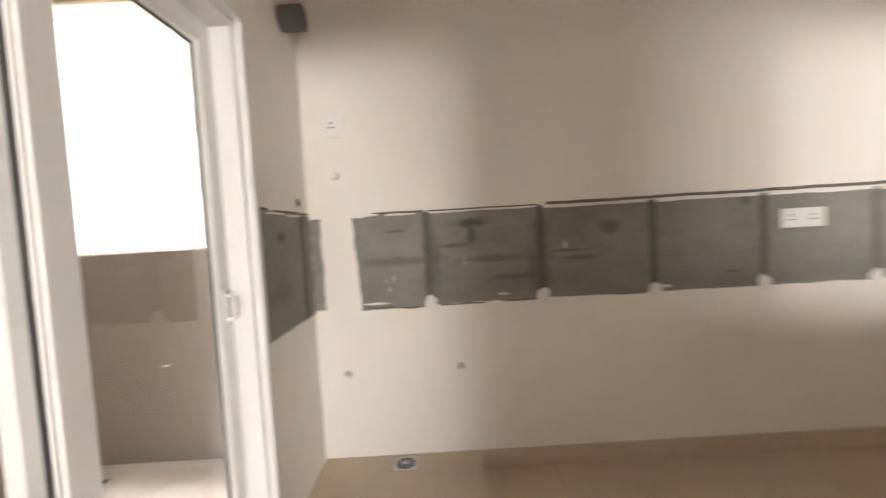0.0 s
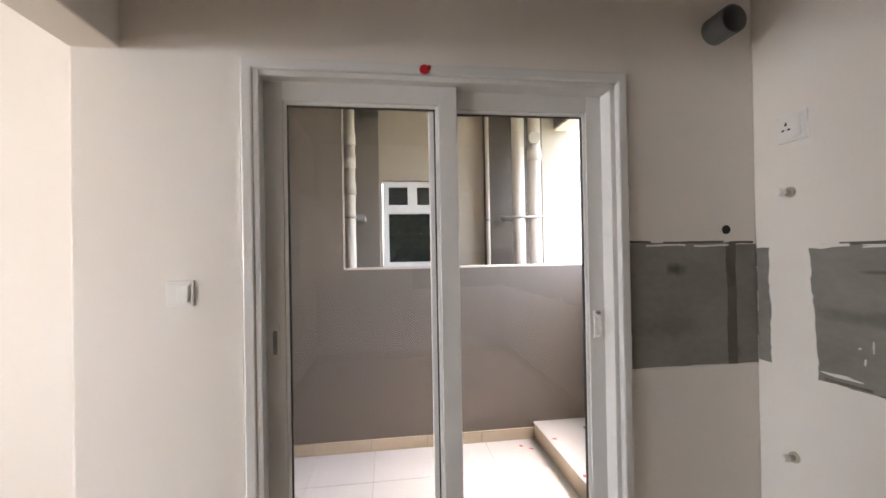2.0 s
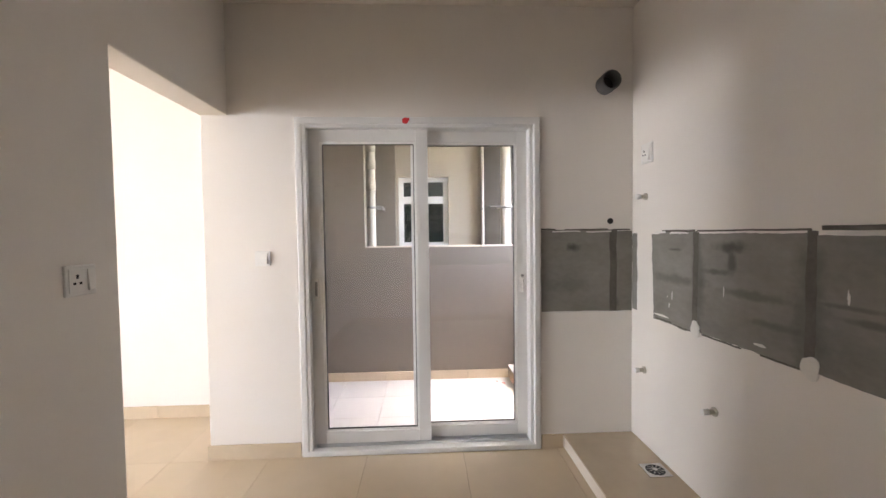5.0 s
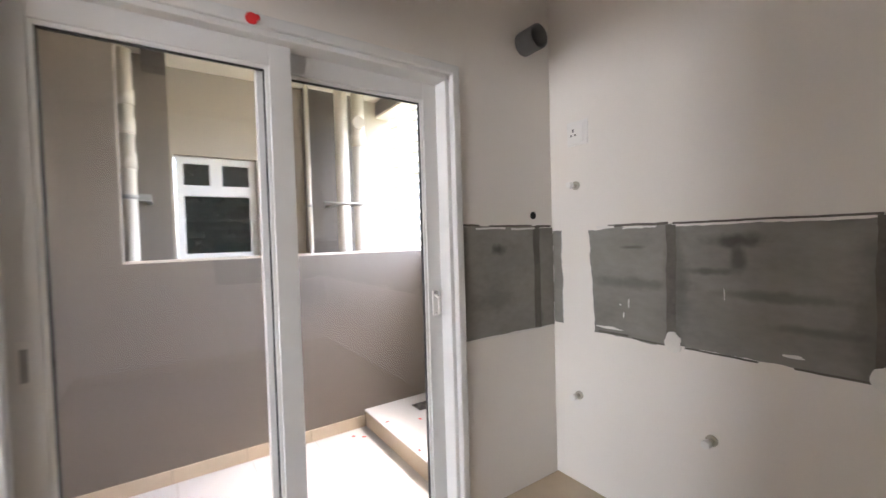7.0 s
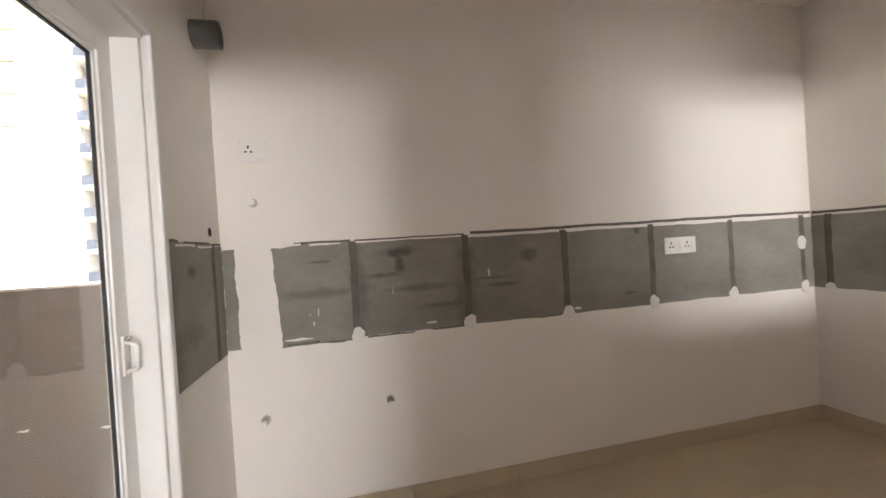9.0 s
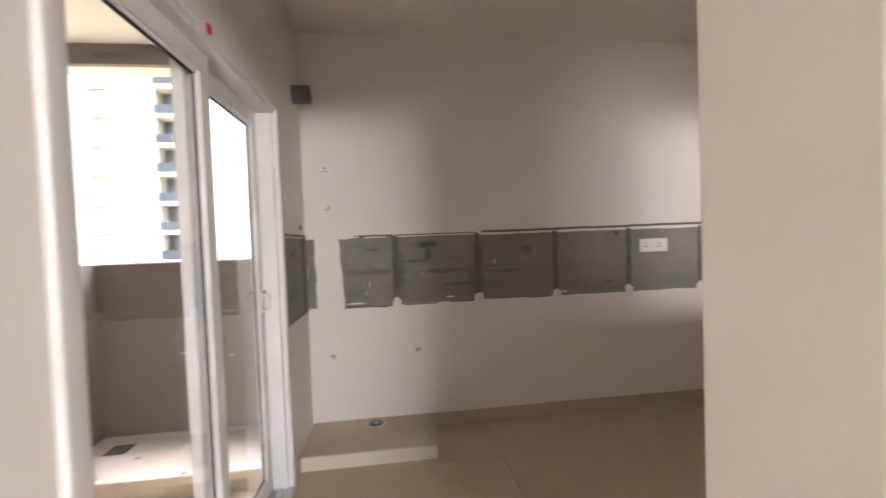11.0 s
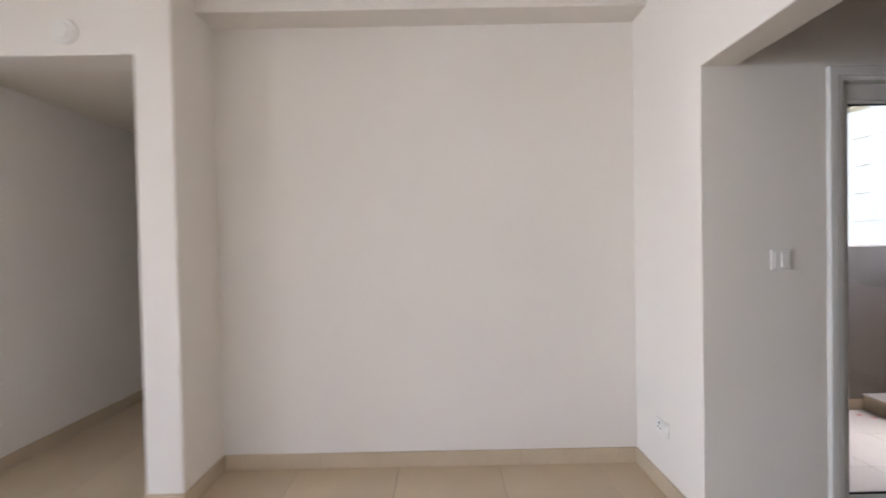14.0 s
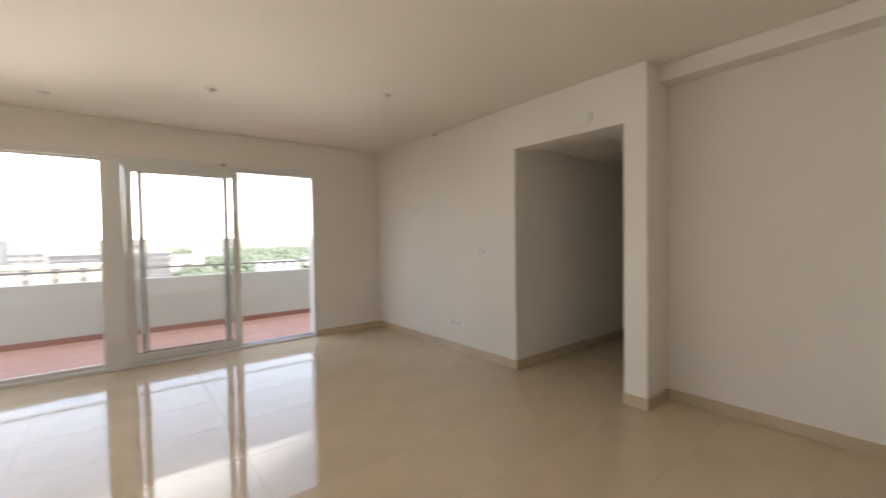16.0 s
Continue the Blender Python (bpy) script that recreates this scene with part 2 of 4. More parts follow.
def union(boxes, bevel=0.005):
    """The common outer skin of boxes that touch or overlap, its outer edges eased."""
    cuts = [sorted({round(b[2 * k + j], 4) for b in boxes for j in (0, 1)}) for k in range(3)]
    nx, ny, nz = (len(c) - 1 for c in cuts)
    full = np.zeros((nx + 2, ny + 2, nz + 2), bool)
    for b in boxes:
        i = [cuts[k].index(round(b[2 * k + j], 4)) + 1 for k in range(3) for j in (0, 1)]
        full[i[0]:i[1], i[2]:i[3], i[4]:i[5]] = True
    bm, seen = bmesh.new(), {}

    def vert(i, j, k):
        if (i, j, k) not in seen:
            seen[i, j, k] = bm.verts.new((cuts[0][i], cuts[1][j], cuts[2][k]))
        return seen[i, j, k]
    corner = {(0, 1): ((1, 0, 0), (1, 1, 0), (1, 1, 1), (1, 0, 1)), (0, -1): ((0, 0, 0), (0, 0, 1), (0, 1, 1), (0, 1, 0)),
              (1, 1): ((0, 1, 0), (0, 1, 1), (1, 1, 1), (1, 1, 0)), (1, -1): ((0, 0, 0), (1, 0, 0), (1, 0, 1), (0, 0, 1)),
              (2, 1): ((0, 0, 1), (1, 0, 1), (1, 1, 1), (0, 1, 1)), (2, -1): ((0, 0, 0), (0, 1, 0), (1, 1, 0), (1, 0, 0))}
    for i, j, k in np.argwhere(full):
        for (axis, way), four in corner.items():
            step = [i, j, k]
            step[axis] += way
            if not full[tuple(step)]:
                bm.faces.new([vert(i - 1 + a, j - 1 + b, k - 1 + c) for a, b, c in four])
    bmesh.ops.dissolve_limit(bm, angle_limit=0.01, verts=bm.verts, edges=bm.edges)
    if bevel:
        sharp = [e for e in bm.edges if len(e.link_faces) == 2 and e.is_convex and e.calc_face_angle(0) > 1.0]
        bmesh.ops.bevel(bm, geom=sharp, offset=bevel, segments=2, affect="EDGES", profile=0.5)
    return bm


def structure(name, label, material, *boxes, bevel=0.0):
    ob = part(name, union(boxes, bevel), material)
    return tagged(ob, label, "", "", "structure")


# ---- structure ----
H = 2.79
structure("wall_west", "off-white painted plaster walls with square openings", PAINT,
          (-.15, 0, -.595, 0, 0, H), (-.15, 0, -2.108, -.595, 2.108, H), (-.15, 0, -2.675, -2.108, 0, H),
          (-.63, -.15, -2.675, -2.525, 0, H), (-.78, -.63, -5.385, -2.525, 0, H), (-.63, -.25, -5.385, -5.19, 0, H),
          (-.63, -.45, -5.19, -2.675, 2.658, H), (-.45, -.25, -6.565, -5.385, 2.34, H), (-4, -.78, -5.385, -5.2, 0, H),
          (-4, -.25, -6.75, -6.565, 0, H), (-.45, -.25, -9.46, -6.565, 0, H), (-4.15, -4, -6.75, -5.2, 0, H),
          (.915, 2.75, -2.675, -2.51, 0, H), (3.6, 6.0, -2.675, -2.51, 0, H), (2.75, 3.6, -2.675, -2.51, 0, 1.05), (2.75, 3.6, -2.675, -2.51, 2.12, H), (0, .915, -2.675, -2.51, 2.12, H), bevel=0.006)
structure("wall_north", "off-white painted kitchen wall with a bare cement band", PAINT, (-.15, 3.65, 0, .2, 0, H))
structure("wall_east", "off-white painted kitchen wall", PAINT, (3.65, 3.80, -2.51, .2, 0, H))
structure("wall_living_east", "off-white painted living room wall", PAINT,
          (6.0, 6.15, -9.62, -7.35, 0, H), (6.0, 6.15, -4.65, -2.51, 0, H), (6.0, 6.15, -7.35, -4.65, 0, .88), (6.0, 6.15, -7.35, -4.65, 2.22, H))
structure("wall_south", "off-white painted wall around the balcony door", PAINT,
          (-.45, .80, -9.62, -9.46, 0, H), (5.9, 6.0, -9.62, -9.46, 0, H), (.80, 5.9, -9.62, -9.46, 2.40, H), bevel=0.004)
structure("ceiling", "matt off-white painted ceiling", CEILING, (-.78, 6.15, -9.62, .2, H, H + .15))
structure("upper_storeys", "plain masonry of the storeys above", BEIGE, (-4.15, 6.15, -9.62, .2, 2.95, 15.0))
structure("ceiling_corridor", "low off-white corridor ceiling", CEILING, (-4, -.45, -6.565, -5.385, 2.385, 2.5))
structure("wall_utility", "taupe painted masonry walls and parapets", TAUPE,
          (-1.50, -1.38, -2.525, -1.90, 0, 2.72), (-1.50, -1.38, -1.90, .06, 0, 1.262), (-1.50, -.15, .06, .20, 0, 1.252),
          (-1.50, -.78, -2.675, -2.525, 0, 2.72), bevel=0.004)
structure("trim", "thin cream plaster edge on the parapet", CREAM, (-1.503, -1.377, -1.897, .06, 1.262, 1.274), (-1.503, -.15, .057, .203, 1.252, 1.264))
structure("wall_shaft", "beige painted shaft wall with a window recess", BEIGE,
          (-2.45, -2.27, -1.66, -1.635, -.4, 2.72), (-2.45, -2.27, -1.635, -1.045, -.4, 1.235), (-2.45, -2.27, -1.635, -1.045, 2.06, 2.72), (-2.45, -2.27, -1.045, .21, -.4, 2.72))
structure("wall_shaft_side", "taupe painted pier of the shaft", TAUPE, (-2.45, -2.13, -2.675, -1.66, -.4, 2.72), (-2.13, -1.50, -2.675, -2.525, -.4, 2.72))
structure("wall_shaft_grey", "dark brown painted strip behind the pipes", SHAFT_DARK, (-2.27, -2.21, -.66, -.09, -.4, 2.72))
structure("ceiling_utility", "cream painted slab over the utility balcony", CREAM, (-2.6, -.15, -2.675, .06, 2.72, 2.86))
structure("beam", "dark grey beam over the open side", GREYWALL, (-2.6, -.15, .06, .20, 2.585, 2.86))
structure("beam_edge", "cream painted underside of the beam", CREAM, (-2.6, -.15, .06, .21, 2.565, 2.585))
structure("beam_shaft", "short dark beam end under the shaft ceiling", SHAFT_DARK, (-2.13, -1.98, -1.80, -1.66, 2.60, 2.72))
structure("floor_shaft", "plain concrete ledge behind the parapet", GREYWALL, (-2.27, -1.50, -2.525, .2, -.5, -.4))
structure("slab_under", "concrete slab under the rooms", GROUT, (-4.15, 6.15, -9.62, -2.675, -.25, -.012), (-.15, 6.15, -2.675, .2, -.25, -.012), (-.78, -.15, -2.675, -2.526, -.25, -.012), (-1.5, -.15, -2.526, .2, -.25, -.04))


# ---- tiled floors ----
def tiled(name, label, material, areas, top, ox, oy, w, h, gap, depth, cat=""):
    """A floor of separate tiles, cut where they meet the walls."""
    floor = thing(name, label, cat, (0, 0, top), kind="structure")
    shared = {}
    for x0, x1, y0, y1 in areas:
        lay(floor, shared, material, x0, x1, y0, y1, ox, oy, w, h, gap, depth)
    return floor


def lay(floor, shared, material, x0, x1, y0, y1, ox, oy, w, h, gap, depth):
    for i in range(math.floor((x0 - ox) / w), math.ceil((x1 - ox) / w)):
        for j in range(math.floor((y0 - oy) / h), math.ceil((y1 - oy) / h)):
            a, b = max(x0, ox + i * w), min(x1, ox + (i + 1) * w)
            c, d = max(y0, oy + j * h), min(y1, oy + (j + 1) * h)
            if b - a < .004 or d - c < .004:
                continue
            a, b = a + (gap / 2 if a > x0 else 0), b - (gap / 2 if b < x1 else 0)
            c, d = c + (gap / 2 if c > y0 else 0), d - (gap / 2 if d < y1 else 0)
            key = (round(b - a, 4), round(d - c, 4))
            if key not in shared:
                bm = bmesh.new()
                box(bm, -(b - a) / 2, (b - a) / 2, -(d - c) / 2, (d - c) / 2, -depth, 0)
                shared[key] = mesh_of("tile", bm, material)
            piece("tile", shared[key], floor, ((a + b) / 2, (c + d) / 2, 0))


def skirting(name, label, material, z0, z1, thick, runs, length=0.6):
    """Skirting tiles end to end along the foot of a wall; each run: start, end, and the way out of the wall."""
    base = thing(name, label, "", (0, 0, z0), kind="structure")
    shared = {}
    for x0, y0, x1, y1, nx, ny in runs:
        span = math.hypot(x1 - x0, y1 - y0)
        ux, uy = (x1 - x0) / span, (y1 - y0) / span
        s = 0.0
        while s < span - .005:
            e = min(span, s + length)
            key = (round(e - s, 3), abs(ux) > .5)
            if key not in shared:
                bm = bmesh.new()
                l = (e - s - .002) / 2
                if key[1]:
                    box(bm, -l, l, -thick / 2, thick / 2, 0, z1 - z0, .0018)
                else:
                    box(bm, -thick / 2, thick / 2, -l, l, 0, z1 - z0, .0018)
                shared[key] = mesh_of("tile", bm, material)
            mid = (s + e) / 2
            piece("tile", shared[key], base, (x0 + ux * mid + nx * (thick / 2 + .0005), y0 + uy * mid + ny * (thick / 2 + .0005), 0))
            s = e
    return base


# ---- sliding doors ----
def sash(parent, x0, x1, y0, y1, z0, z1, stile, rail, label=""):
    """One glazed leaf: stiles, rails, beads, gasket and pane. It lies in the plane of x and z, y is its depth."""
    leaf = part("sash", bmesh.new(), UPVC, parent, label)
    for name, a, b, c, d in (("stile", x0, x0 + stile, z0, z1), ("stile", x1 - stile, x1, z0, z1),
                             ("rail", x0 + stile, x1 - stile, z1 - rail, z1), ("rail", x0 + stile, x1 - stile, z0, z0 + rail)):
        bm = bmesh.new()
        box(bm, a, b, y0, y1, c, d, .003)
        part(name, bm, UPVC, leaf)
    a, b, c, d = x0 + stile, x1 - stile, z0 + rail, z1 - rail
    bm = bmesh.new()
    for e, f, g, h in ((a, a + .013, c, d), (b - .013, b, c, d), (a + .013, b - .013, d - .013, d), (a + .013, b - .013, c, c + .013)):
        box(bm, e, f, y0 + .007, y1 - .007, g, h, .002)
    part("glazing_bead", bm, BEAD_LIT, leaf)
    bm = bmesh.new()
    for e, f, g, h in ((a + .013, a + .018, c + .013, d - .013), (b - .018, b - .013, c + .013, d - .013), (a + .018, b - .018, d - .018, d - .013), (a + .018, b - .018, c + .013, c + .018)):
        box(bm, e, f, y0 + .012, y1 - .012, g, h)
    part("gasket", bm, GASKET, leaf, "thin black rubber gasket")
    bm = bmesh.new()
    mid = (y0 + y1) / 2
    box(bm, a + .01, b - .01, mid - .003, mid + .003, c + .01, d - .01)
    pane = part("pane", bm, CLEAR, leaf, "clear glass pane")
    pane.visible_shadow = False
    return leaf


def flush_pull(parent, x, y, z):
    bm = bmesh.new()
    box(bm, x - .017, x + .017, y - .006, y + .002, z - .065, z + .065, .004)
    pull = part("handle", bm, PLASTIC, parent, "white recessed finger pull")
    bm = bmesh.new()
    box(bm, x - .008, x + .008, y - .0075, y + .001, z - .045, z + .045, .002)
    part("recess", bm, GALVANISED, pull, "dull grey finger recess")


def bow_handle(parent, x, y, z):
    bm = bmesh.new()
    box(bm, x - .014, x + .014, y - .006, y + .002, z - .06, z + .06, .003)
    base = part("handle", bm, PLASTIC, parent, "white bow handle with latch")
    bm = bmesh.new()
    pts = [(x, y - .004, z - .05), (x, y - .034, z - .042), (x, y - .036, z + .03), (x, y - .004, z + .042)]
    for p, q in zip(pts, pts[1:]):
        rod(bm, p, q, .0065, n=10)
    part("grip", bm, PLASTIC, base)
    bm = bmesh.new()
    rod(bm, (x, y - .003, z + .05), (x, y - .02, z + .05), .009, n=12)
    part("latch", bm, STEEL, base)


# kitchen door to the utility balcony
W1 = 1.497
door = thing("door_1", "closed white uPVC sliding glass door with two leaves", "sliding door", (0, -2.10, 0), 90, kind="structure")
bm = union([(-.008, .035, -.016, .15, 0, 2.108), (W1 - .035, W1 + .005, -.016, .15, 0, 2.108), (.035, W1 - .035, -.016, .15, 2.065, 2.108), (.035, W1 - .035, -.016, .15, 0, .035)], .007)
part("door_frame", bm, UPVC, door, "white uPVC outer frame")
bm = union([(.035, .056, -.011, .14, .035, 2.065), (W1 - .056, W1 - .035, .012, .14, .035, 2.065), (.056, W1 - .056, -.004, .14, 2.044, 2.065)], .003)
part("track_frame", bm, UPVC, door)
bm = bmesh.new()
for y in (.04, .062, .085, .107, .13):
    box(bm, .066, W1 - .066, y - .003, y + .003, .035, .052)
part("track", bm, ALUMINIUM, door, "grooved aluminium bottom track")
leaf = sash(door, .05, .80, .045, .083, .053, 2.045, .075, .075)
flush_pull(leaf, .088, .045, 1.05)
leaf = sash(door, .69, W1 - .05, .089, .127, .053, 2.045, .075, .075)
bow_handle(leaf, W1 - .092, .089, 1.06)
bm = bmesh.new()
rod(bm, (.665, -.0165, 2.083), (.665, -.0205, 2.083), .019, n=18)
box(bm, .665, .690, -.019, -.0166, 2.083, 2.100)
tagged(part("red_sticker", bm, RED), "small round red sticker on the door frame", "sticker").matrix_world = pose(0, -2.10, 0, 0, 0, 90)

# balcony door of the living room
W2 = 5.10
door = thing("door_2", "wide white uPVC balcony door, one leaf slid open", "sliding door", (5.90, -9.46, 0), 180, kind="structure")
bm = union([(0, .045, -.01, .15, 0, 2.40), (W2 - .045, W2, -.01, .15, 0, 2.40), (.045, W2 - .045, -.01, .15, 2.35, 2.40), (.045, W2 - .045, -.01, .15, 0, .035)], .003)
part("door_frame", bm, UPVC, door, "white uPVC outer frame")
bm = bmesh.new()
box(bm, 2.73, 2.91, -.012, .15, .035, 2.35, .004)
part("mullion", bm, UPVC, door, "broad white mullion")
bm = bmesh.new()
for y in (.03, .055, .08, .105, .13):
    box(bm, 2.91, W2 - .045, y - .003, y + .003, .035, .05)
part("track", bm, ALUMINIUM, door, "grooved aluminium bottom track")
bm = union([(2.91, W2 - .045, .012, .14, 2.305, 2.35)], .002)
part("track_frame", bm, UPVC, door)
fixed = part("fixed_pane", union([(.045, .075, .05, .10, .035, 2.35), (2.70, 2.73, .05, .10, .035, 2.35), (.075, 2.70, .05, .10, 2.325, 2.35), (.075, 2.70, .05, .10, .035, .075)], .002), UPVC, door)
bm = bmesh.new()
box(bm, .07, 2.705, .072, .078, .07, 2.33)
part("pane", bm, CLEAR, fixed, "clear glass pane").visible_shadow = False
leaf = sash(door, 2.915, 4.10, .028, .066, .052, 2.31, .07, .07)
flush_pull(leaf, 4.065, .028, 1.05)
sash(door, 3.03, 3.99, .078, .116, .052, 2.31, .055, .07)
bm = bmesh.new()
box(bm, 3.90, 3.945, -.022, .0, 2.37, 2.392, .004)
tagged(part("door_stop", bm, PVC_GREY), "small dark stop on the balcony door head", "stop").matrix_world = pose(5.90, -9.46, 0, 0, 0, 180)

# living room window, unseen, added on the east side to let daylight in
win = thing("window_1", "unseen white uPVC window with clear panes, added to let daylight in", "window", (6.0, -4.65, .88), -90, kind="structure")
bm = union([(0, .05, .03, .12, 0, 1.34), (2.65, 2.70, .03, .12, 0, 1.34), (.05, 2.65, .03, .12, 1.29, 1.34), (.05, 2.65, .03, .12, 0, .05), (1.325, 1.375, .03, .12, .05, 1.29)], .003)
part("window_frame", bm, UPVC, win)
for a, b in ((.05, 1.325), (1.375, 2.65)):
    bm = bmesh.new()
    box(bm, a - .005, b + .005, .072, .078, .045, 1.295)
    part("pane", bm, CLEAR, win, "clear glass pane").visible_shadow = False


# ---- cement band of the kitchen ----
def ragged(u0, u1, z0, z1, thick, out, rough=0.006, seed=0.0, step=0.02, tilt=0.0):
    """A thin plate with frayed edges. out(u, z, d) puts it onto its wall, d metres proud of it."""
    pts = []
    nu, nz = max(2, int((u1 - u0) / step)), max(2, int((z1 - z0) / step))
    ring = [(u0 + (u1 - u0) * k / nu, z0) for k in range(nu)] + [(u1, z0 + (z1 - z0) * k / nz) for k in range(nz)]
    ring += [(u1 - (u1 - u0) * k / nu, z1) for k in range(nu)] + [(u0, z1 - (z1 - z0) * k / nz) for k in range(nz)]
    for u, z in ring:
        q = Vector((u * 9 + seed, z * 9, seed))
        j = noise.noise(q) * rough + noise.noise(q * 4.3) * rough * .6
        k = noise.noise(q + Vector((5, 7, 3))) * rough + noise.noise(q * 4.7 + Vector((1, 2, 3))) * rough * .6
        pts.append((u + j + tilt * (z - z0) * (u1 - u) / (u1 - u0), z + k))
    bm = bmesh.new()
    front = [bm.verts.new(out(u, z, thick)) for u, z in pts]
    rear = [bm.verts.new(out(u, z, -.001)) for u, z in pts]
    bm.faces.new(front)
    for k in range(len(pts)):
        bm.faces.new((front[k - 1], front[k], rear[k], rear[k - 1]))
    bmesh.ops.recalc_face_normals(bm, faces=bm.faces)
    bmesh.ops.triangulate(bm, faces=[f for f in bm.faces if len(f.verts) > 4])
    return bm


def blot(cu, cz, ru, rz, thick, out, seed, n=26, fray=0.35):
    """A small patch with an uneven round outline."""
    bm = bmesh.new()
    ring = []
    for k in range(n):
        a = 2 * math.pi * k / n
        s = 1 + fray * noise.noise(Vector((math.cos(a) * 1.6 + seed, math.sin(a) * 1.6, seed * 1.7)))
        ring.append((cu + ru * s * math.cos(a), cz + rz * s * math.sin(a)))
    front = [bm.verts.new(out(u, z, thick)) for u, z in ring]
    rear = [bm.verts.new(out(u, z, 0)) for u, z in ring]
    bm.faces.new(front)
    for k in range(n):
        bm.faces.new((front[k - 1], front[k], rear[k], rear[k - 1]))
    bmesh.ops.recalc_face_normals(bm, faces=bm.faces)
    bmesh.ops.triangulate(bm, faces=[f for f in bm.faces if len(f.verts) > 4])
    return bm


def on_north(u, z, d):
    return (u, -d, z)


def on_west(u, z, d):
    return (d, u, z)


def on_east(u, z, d):
    return (3.65 - d, u, z)


band = thing("cement_band", "unfinished grey cement band with ragged edges on the kitchen wall", "wall band", (0, 0, 0))
JOINTS = (.61, 1.205, 1.795, 2.375, 2.97, 3.56)
left = .245
for k, j in enumerate(JOINTS):
    right = j + .003
    bm = ragged(left, right, .895 if k else .885, 1.375 if k < 2 else 1.368, .003, on_north, .005 if k else .012, k * 3.1, tilt=-.035 if k == 0 else 0)
    part("cement_panel", bm, CEMENT, band)
    part("mortar_joint", ragged(j - .019, j + .019, .90, 1.382, .0036, on_north, .006, 40 + k), CEMENT_DARK, band, "dark vertical mortar joint")
    part("putty_patch", blot(j + .004, .905, .034, .044, .0055, on_north, 3.3 * k + 1), PUTTY, band, "white putty patch")
    left = j - .003
for u0, u1, z, t in ((.33, .60, 1.388, .011), (.62, 1.20, 1.387, .008), (1.24, 1.80, 1.392, .016), (1.80, 2.39, 1.395, .016), (2.39, 2.98, 1.398, .017), (2.98, 3.64, 1.40, .017)):
    part("mortar_line", ragged(u0, u1, z - t / 2, z + t / 2, .0042, on_north, .003, u0 * 7), CEMENT_DARK, band, "thin dark mortar line along the top")
for u0, u1, z0, z1 in ((.27, .36, 1.378, 1.388), (.40, .55, 1.372, 1.378), (1.25, 1.76, 1.372, 1.378), (1.84, 2.36, 1.374, 1.38), (2.42, 2.96, 1.376, 1.382)):
    part("putty_line", ragged(u0, u1, z0, z1, .0048, on_north, .003, u0 * 5), PUTTY, band, "thin smear of white putty")
for u0, u1, z0, z1 in ((.27, .42, .888, .897), (.44, .60, .884, .890), (.66, .90, .887, .893), (1.0, 1.19, .889, .896), (1.60, 1.75, .889, .895)):
    part("mortar_line", ragged(u0, u1, z0, z1, .0045, on_north, .003, u0 * 11), CEMENT_DARK, band, "thin dark mortar line along the foot")
for u, z, ru, rz in ((.425, 1.04, .002, .02), (.385, 1.03, .004, .003), (.40, .985, .003, .012), (1.0, .93, .028, .006), (.80, 1.115, .0015, .02), (1.86, .922, .02, .008), (.33, .915, .06, .006), (1.33, 1.17, .004, .02)):
    part("putty_fleck", blot(u, z, ru, rz, .0046, on_north, u * 13 + z, n=14, fray=.7), PUTTY, band, "fleck of white putty")
part("cement_panel", ragged(3.557, 3.646, .895, 1.368, .003, on_north, .003, 95.0), CEMENT, band)
part("putty_patch", blot(3.555, 1.20, .035, .045, .0055, on_north, 6.7), PUTTY, band, "white putty patch")
for k, (u0, u1) in enumerate(((-.10, -.004), (-.69, -.10), (-1.28, -.69))):
    part("cement_panel", ragged(u0, u1, .895, 1.372, .003, on_east, .004, 61.0 + 5 * k), CEMENT, band)
for j in (-.10, -.69):
    part("mortar_joint", ragged(j - .02, j + .02, .90, 1.38, .0036, on_east, .006, 71.0 + j), CEMENT_DARK, band, "dark vertical mortar joint")
    part("putty_patch", blot(j, .905, .03, .03, .0055, on_east, 7.9 + j), PUTTY, band, "white putty patch")
part("mortar_line", ragged(-1.27, -.01, 1.388, 1.404, .0042, on_east, .003, 17.0), CEMENT_DARK, band, "thin dark mortar line along the top")
part("cement_panel", ragged(-.592, -.128, .885, 1.402, .003, on_west, .004, 77.0), CEMENT, band)
part("mortar_joint", ragged(-.15, -.105, .88, 1.40, .0036, on_west, .005, 81.0), CEMENT_DARK, band, "dark vertical mortar joint")
part("cement_panel", ragged(-.126, -.004, .882, 1.392, .003, on_west, .003, 83.0), CEMENT, band)
part("cement_panel", ragged(.003, .058, .895, 1.375, .003, on_north, .011, 91.0), CEMENT, band)
for u0, u1, z in ((-.59, -.50, 1.408), (-.44, -.16, 1.404), (-.13, -.02, 1.402)):
    part("mortar_line", ragged(u0, u1, z - .005, z + .005, .0042, on_west, .003, u0 * 7), CEMENT_DARK, band, "thin dark mortar line along the top")
for u0, u1, z in ((-.52, -.34, 1.394), (-.30, -.14, 1.39), (-.58, -.02, .878)):
    part("putty_line", ragged(u0, u1, z - .004, z + .004, .0048, on_west, .004, u0 * 5), PUTTY, band, "thin smear of white putty")


